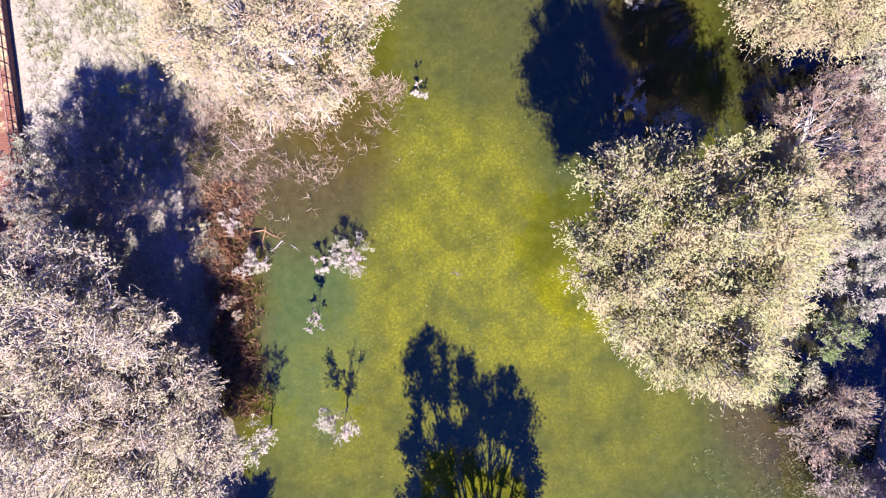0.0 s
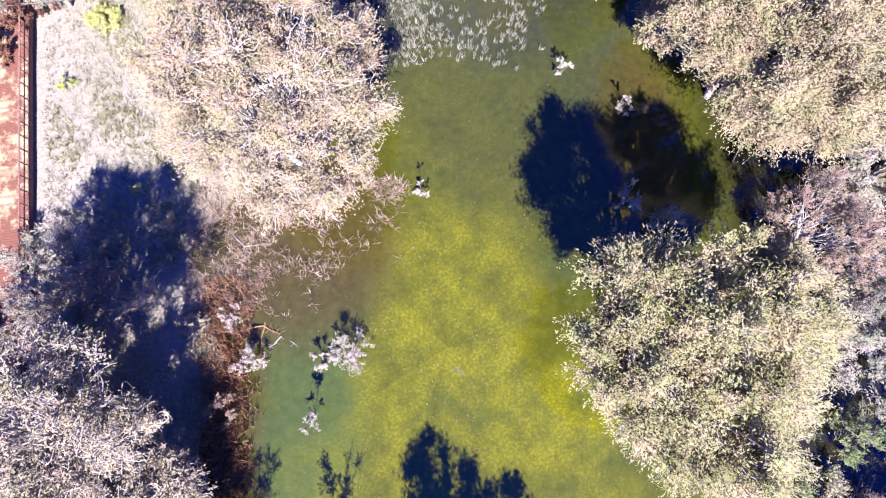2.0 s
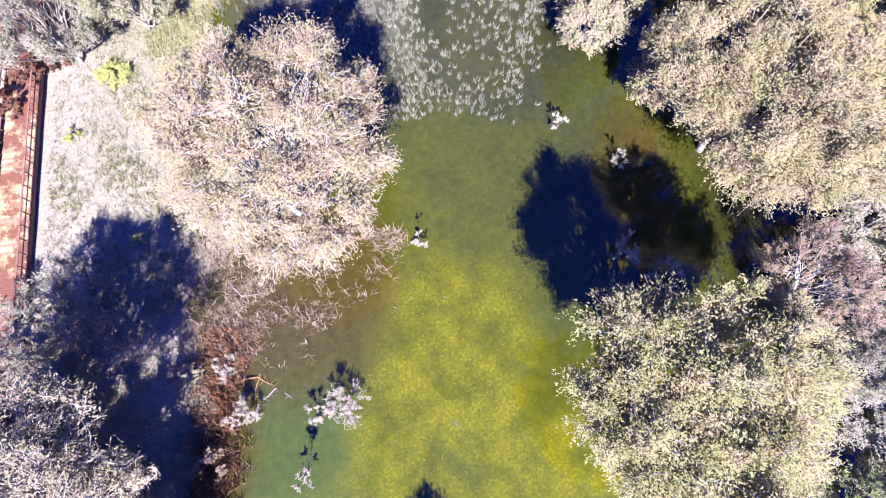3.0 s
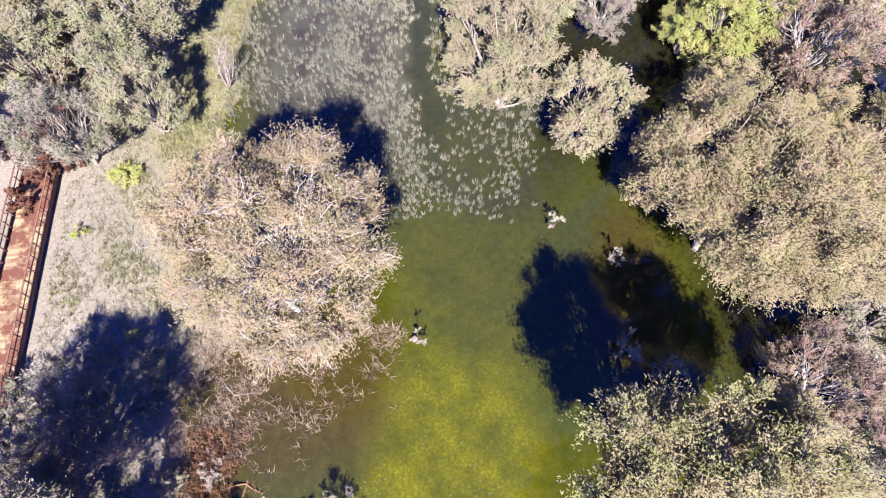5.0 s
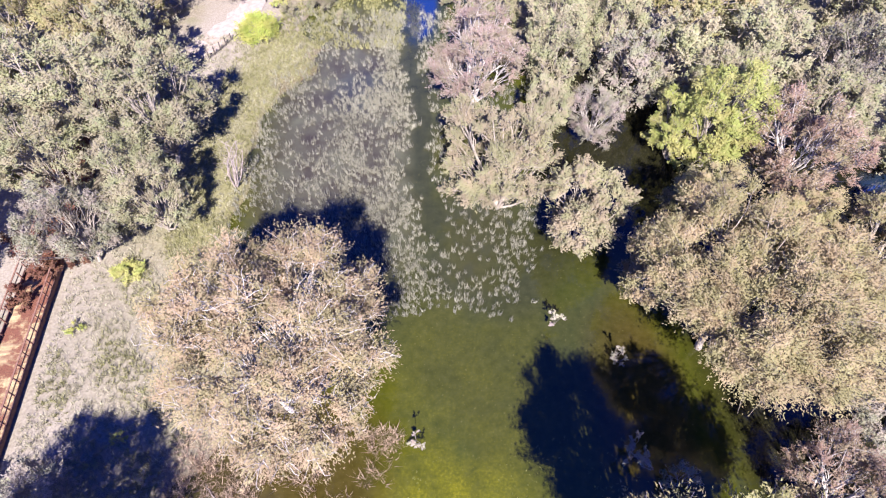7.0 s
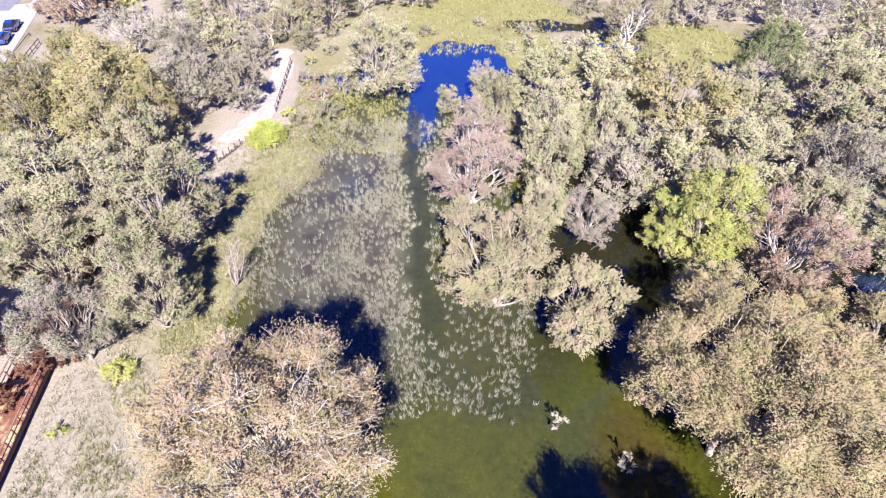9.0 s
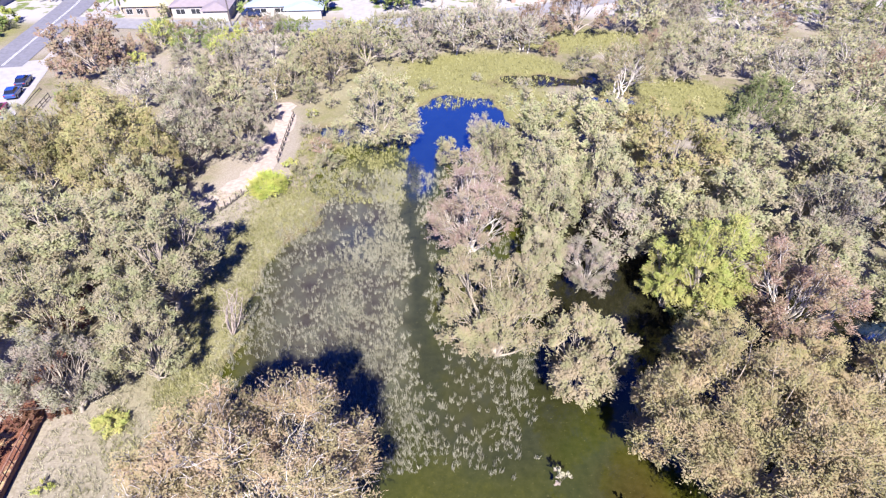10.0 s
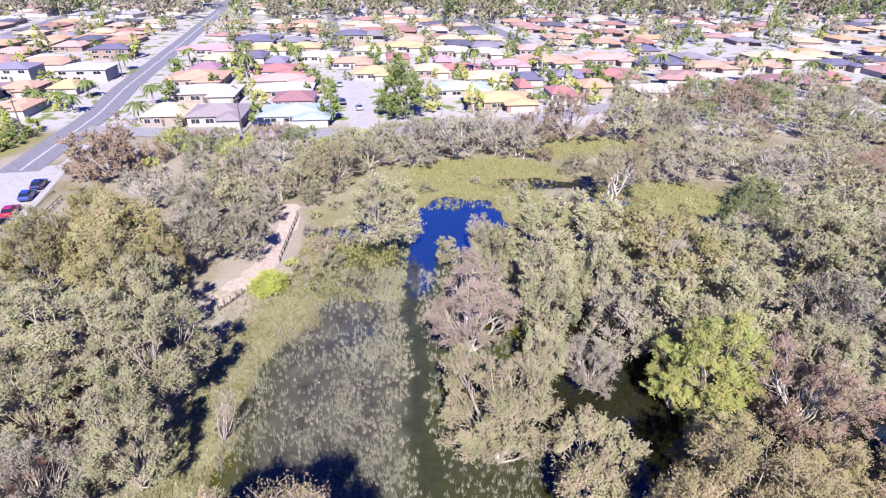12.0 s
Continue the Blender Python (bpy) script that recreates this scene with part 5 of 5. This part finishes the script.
FAR_EAST_BLOCK = [(54.9, 184.3, 13.0, "red", 1), (46.7, 168.4, 13.9, "orange", 1), (60.4, 154.3, 12.3, "white", 2), (62.1, 213.9, 19.5, "salmon", 1), (79.4, 207.9, 13.4, "navy", 1), (83.7, 233.5, 13.2, "navy", 1), (94.7, 200.1, 15.7, "orange", 1), (91.5, 168.5, 10.2, "plum", 1), (111.9, 176.3, 14.9, "maroon", 1), (127.0, 180.0, 10.7, "red", 1), (144.0, 205.0, 11.8, "navy", 1), (112.8, 202.4, 14.6, "orange", 1), (129.9, 219.1, 16.5, "cream", 1)]
WEST_BLOCK = [(-141.5, 183.3, 14.5, "slate", 2), (-143.4, 204.0, 17.2, "orange", 1), (-117.1, 182.3, 16.7, "white", 2), (-129.1, 222.0, 15.5, "navy", 2), (-112.7, 164.4, 12.2, "yellow", 1), (-125.6, 163.9, 10.6, "orange", 1), (-112.7, 143.1, 7.6, "orange", 1), (-135.7, 159.2, 10.5, "plum", 1), (-156.1, 239.3, 17.5, "salmon", 1), (-169.9, 224.5, 14.6, "salmon", 1)]
WORDS = {"blue": "pale blue-grey", "white": "pale whitish", "mint": "pale mint", "slate": "purple-grey"}
HOUSE_AT = []
first = set()
for i, (x, y, w, tone_name, storeys) in enumerate(NEAR_BLOCK + SECOND_BLOCK + CLOSE_BLOCK + EAST_BLOCK + FAR_EAST_BLOCK + WEST_BLOCK):
    k = 4 if storeys == 2 else (1, 0, 3, 2)[i % 4]
    m = pose(x, y, 0.38, 0, 0, 6) @ Matrix.Diagonal((1.1 * w / (15, 17, 14, 16, 15)[k], 0.9, 0.82, 1.0))
    if k in first:
        ob = copy_thing(models[k], m)
    else:
        first.add(k)
        ob = models[k]
        ob.matrix_basis = m
    for ch in ob.children:
        if ch.name.startswith("roof"):
            ch.material_slots[0].link = "OBJECT"
            ch.material_slots[0].material = ROOFS[tone_name]
    tagged(ob, ("two-storey rendered house with a " if storeys == 2 else "single-storey brick house with a ") + WORDS.get(tone_name, tone_name) + " hipped tile roof", "house", "suburban houses")
    HOUSE_AT.append((x, y))
r = random.Random(8)
lite = []
for w, d in ((15, 12), (17, 12), (14, 13)):
    ob = new("house")
    bm = bmesh.new()
    box(bm, -w / 2, w / 2, 0, d, -0.4, 3.0)
    part("wall", bm, WALLS, ob)
    bm = bmesh.new()
    hip(bm, -w / 2, w / 2, 0, d, 3.0)
    hip(bm, w / 2 - 6.5, w / 2 - 0.01, -3.0, 4, 3.01)
    part("roof", bm, ROOF, ob)
    window(ob, WIN_WIDE, pose(-w / 2 + 3.5, 0, 0.95))
    lite.append(ob)
E2 = Vector((-0.22, 0.975))
gardens = []
main_road = lambda y: float(np.interp(y, [102, 144, 173, 260, 400, 540], [-84, -91, -99, -118, -150, -185]))
side_street = lambda y: float(np.interp(y, [131, 203, 330, 470], [-19, -35, -62, -90]))
far_boxes = []
for row in range(26):
    for col in range(-27, 30):
        u = -20 + 16.4 * col + r.uniform(-1.2, 1.2)
        if col % 5 == 0:
            continue
        v = row * 15.4 + (10 if row > 5 else 0) + (10 if row > 12 else 0)
        x, y = u - 0.22 * v, 147 + 0.975 * v + 0.10 * max(u, 0) + r.uniform(-1.5, 1.5)
        if y > 530 or abs(x) > 0.80 * y + 15:
            continue
        if any(abs(x - a) < 12.5 and abs(y - b) < 11 for a, b in HOUSE_AT):
            continue
        if abs(x - main_road(y)) < 15 or abs(x - side_street(y)) < 11:
            continue
        if y < 175 or r.random() < 0.12:
            gardens.append((x, y))
            continue
        turn = r.choice((4, 4, 4, -12.7 + 90, -12.7 - 90, 184)) + r.uniform(-4, 4)
        k = 5 + r.randrange(3)
        src = (models + lite)[k]
        m = pose(x, y, 0.38, 0, 0, turn) @ Matrix.Diagonal((0.9, 0.95, 0.75, 1.0))
        if y > 325 and r.random() < 0.4:
            continue
        if y > 345:
            far_boxes.append((m, 13 + 4 * r.random(), 12))
            HOUSE_AT.append((x, y))
            continue
        if k not in first:
            first.add(k)
            src.matrix_basis = m
            ob = src
        else:
            ob = copy_thing(src, m)
        tagged(ob, HOUSE_LABEL, "house", "suburban houses")
        HOUSE_AT.append((x, y))
        if r.random() < 0.6:
            gardens.append((x + r.uniform(7, 10), y - r.uniform(3, 9)))
for x, y in HOUSE_AT[:62]:
    for dx, dy in ((r.uniform(7, 9.5), r.uniform(-5, 6)), (-r.uniform(7, 9), r.uniform(-5, 0)), (r.uniform(-5, 5), -r.uniform(3, 5)))[:2 if y > 145 else 3]:
        if abs(x + dx - main_road(y + dy)) > 8 and not (y < 140 and dy < -3):
            gardens.append((x + dx, y + dy))
gardens += [(-65.2, 179.8), (-69.6, 192.7), (-74.8, 207.3), (-82.7, 230.2), (-60.7, 168.4), (-46.7, 190.4), (-41.8, 180.2), (-36, 168.8), (-32.2, 157.3), (-50.3, 197.7)]
hedge = [(-102.1, 125.8), (-97.5, 123.7), (-98, 128.5), (-97, 113.9), (-95.8, 118), (-109.2, 134), (-105, 130), (-104, 119), (-100, 119), (-110, 124), (-101, 113), (-106, 114)]
for k, nm in enumerate(("wall", "roof")):
    bm = bmesh.new()
    for m, w, d in far_boxes:
        n0 = len(bm.verts)
        if k == 0:
            box(bm, -w / 2, w / 2, 0, d, -0.4, 3.0)
        else:
            hip(bm, -w / 2, w / 2, 0, d, 3.0)
        bm.verts.ensure_lookup_table()
        bmesh.ops.transform(bm, matrix=m, verts=bm.verts[n0:])
    if k == 0:
        far_houses = tagged(new("distant_houses"), "distant tile-roofed houses among trees", "houses", kind="stuff")
    part(nm, bm, (FAR_WALL, FAR_ROOF)[k], far_houses)
ribbon("street", [(-35, 203), (-62, 330), (-90, 470)], 5.5, ASPHALT, "grey suburban street between houses", "road", 0.07)
for col in (-25, -20, -15, -10, 5, 10, 15, 20, 25):
    a = Vector((-20 + 16.4 * col - 24, 256 + 0.10 * max(16.4 * col, 0)))
    b = a + E2 * 270
    ribbon("street", [tuple(a), tuple((a + b) / 2), tuple(b)], 7.0, ASPHALT, "grey suburban street between houses", "road", 0.07)


# ---- garden trees, palms, far trees ----
small = tree(-30, 138, 0.35, 81, 2.6, 4.2, "garden", "small green garden tree", "garden_tree", "garden trees", clumps=22, per=24, leaf=0.5, lift=0.08, twig=0, clump_r=0.27, wide=1.9)
thin_tree = tree(-66, 138, 0.35, 82, 2.2, 5.0, "olive", "small olive garden tree", "garden_tree", "garden trees", clumps=20, per=22, leaf=0.5, lift=0.15, twig=0, clump_r=0.27, wide=1.9)
for i, (x, y) in enumerate(gardens):
    s = r.uniform(0.7, 1.6)
    kind = r.choice(("garden", "garden", "olive", "lime", "yellow", "greygreen", "garden"))
    tree_copy((small, thin_tree)[i % 2], x, y, 0.3, kind, s, s * r.uniform(0.8, 1.3), r.uniform(-50, 50), "small leafy garden tree between houses")


for i, (x, y) in enumerate(hedge):
    tree_copy((small, thin_tree)[i % 2], x, y, 0.2, ("lime", "garden", "yellow")[i % 3], 1.2, 0.75 + 0.1 * (i % 3), (i * 67) % 90 - 45, "rounded bright green garden bush beside the road", "garden_bush")


def palm(x, y, H, label="tall garden palm with drooping fronds"):
    ob = new("palm")
    ob.matrix_basis = pose(x, y, 0.3, 0, 0, (x * 37) % 360) @ Matrix.Scale(1.35, 4)
    rg = np.random.default_rng(int(abs(x) * 10 + y))
    v, f = tubes([(bend(rg, np.array([0, 0, -0.3]), np.array([0.2, 0.1, H]), 6, 0.02), np.linspace(0.2, 0.13, 6))], 7)
    part("trunk", mesh_of("trunk", v, f, [BARK], smooth=True), parent=ob)
    vs, fs = [], []
    for i in range(18):
        a = i * 2.4
        up = rg.uniform(-0.2, 1.1)
        base = len(vs)
        for k in range(5):
            t = k / 4
            rr, zz = 2.4 * t, H + up * 1.5 * t - 1.9 * t * t
            w = 0.32 * (1 - abs(t - 0.4) * 1.3) + 0.03
            cx, cy = math.cos(a), math.sin(a)
            vs += [(cx * rr - cy * w, cy * rr + cx * w, zz - 0.12), (cx * rr, cy * rr, zz), (cx * rr + cy * w, cy * rr - cx * w, zz - 0.12)]
        for k in range(4):
            b = base + k * 3
            fs += [(b, b + 1, b + 4, b + 3), (b + 1, b + 2, b + 5, b + 4)]
    part("fronds", mesh_of("fronds", np.array(vs), np.array(fs), [LEAF["garden"]]), parent=ob)
    return tagged(ob, label, "palm", "garden palms")


for x, y, H in [(-98.6, 145.6, 3.5), (-104, 163, 3.5), (-76.8, 137.4, 3.5), (-80.5, 154, 4), (-89, 189.6, 4.5), (-91, 205, 5), (-112.9, 202, 4), (-105.5, 151.3, 3), (-65, 187, 6), (-68.5, 200, 7), (-52, 203, 6), (10, 190, 7), (34, 196, 7), (36.5, 170, 6), (72, 190, 6), (100, 184, 6), (120, 186, 5), (-112, 152, 3)]:
    palm(x, y, H)
tree(-11.0, 143, 0.35, 83, 8.8, 15.0, "garden", "tall dark green conical tree beside the street", "garden_tree", "garden trees", clumps=130, per=80, leaf=0.5, lift=0.06, twig=0, clump_r=0.18, cone=0.6, wide=1.9)
far_tree = tree(-10, 420, 0.3, 84, 7.0, 11.0, "greygreen", "distant grey-green tree among the houses", "distant_tree", "distant trees", clumps=26, per=10, leaf=1.35, wide=1.9, lift=0.1, twig=0, clump_r=0.22)
woods = []
for i in range(1350):
    y = 240 + 420 * r.random() ** 0.62
    x = r.uniform(-0.84, 0.84) * (y + 20)
    if abs(x - main_road(y)) < 9 or y < 430 and any(abs(x - a) < 6.5 and abs(y - b - 5) < 7 for a, b in HOUSE_AT):
        continue
    s = r.uniform(0.7, 1.35) * (1.15 if y > 330 else 0.6)
    kind = r.choice(("greygreen", "grey", "garden", "greygreen", "olive"))
    if y < 330:
        tree_copy(far_tree, x, y, 0.3, kind, s, s * 1.1, r.uniform(-50, 50), "distant grey-green tree among the houses")
    else:
        woods.append((x, y, s, r.uniform(-0.9, 0.9), kind))
far_woods = tagged(new("distant_woodland"), "distant grey-green trees beyond the houses", "woodland", kind="stuff")
crown_me = next(ch.data for ch in far_tree.children if ch.name.startswith("crown"))
cv = np.array([v.co for v in crown_me.vertices])
kinds = ("greygreen", "grey", "garden", "olive")
vs, fm = [], []
for x, y, s, a, kind in woods:
    R2 = np.array([[math.cos(a), -math.sin(a), 0], [math.sin(a), math.cos(a), 0], [0, 0, 1.1]])
    vs.append(cv @ R2.T * s + np.array([x, y, 0.3]))
    fm += [kinds.index(kind)] * (len(cv) // 3)
vs = np.concatenate(vs)
part("crown", mesh_of("crown", vs, np.arange(len(vs)).reshape(-1, 3), [LEAF[k] for k in kinds], fm), parent=far_woods)
tv, tf = tubes([(np.array([[x, y, -0.2], [x, y, 3.0 * s], [x, y, 6.0 * s]]), np.array([0.3, 0.25, 0.15]) * s) for x, y, s, a, kind in woods], 3)
part("trunk", mesh_of("trunk", tv, tf, [BARK], smooth=True), parent=far_woods)


def power_pole(x, y, H=9.0):
    ob = new("power_pole")
    ob.matrix_basis = pose(x, y, 0.3, 0, 0, 78)
    v, f = tubes([(np.array([[0, 0, -0.5], [0, 0, H / 2], [0, 0, H]]), np.array([0.17, 0.15, 0.12]))], 8)
    part("pole", mesh_of("pole", v, f, [FENCEWOOD], smooth=True), parent=ob)
    bm = bmesh.new()
    box(bm, -1.2, 1.2, -0.06, 0.06, H - 0.7, H - 0.55, bevel=0.01)
    part("crossarm", bm, FENCEWOOD, ob)
    for px in (-1.1, -0.4, 0.4, 1.1):
        bm = bmesh.new()
        bmesh.ops.create_cone(bm, cap_ends=True, segments=8, radius1=0.06, radius2=0.03, depth=0.18, matrix=pose(px, 0, H - 0.46))
        part("insulator", bm, TRIM, ob)
    return tagged(ob, "dark timber power pole with a crossarm", "power pole")


power_pole(-47.5, 127.0)
power_pole(-97.0, 124.0)
power_pole(-108, 190)
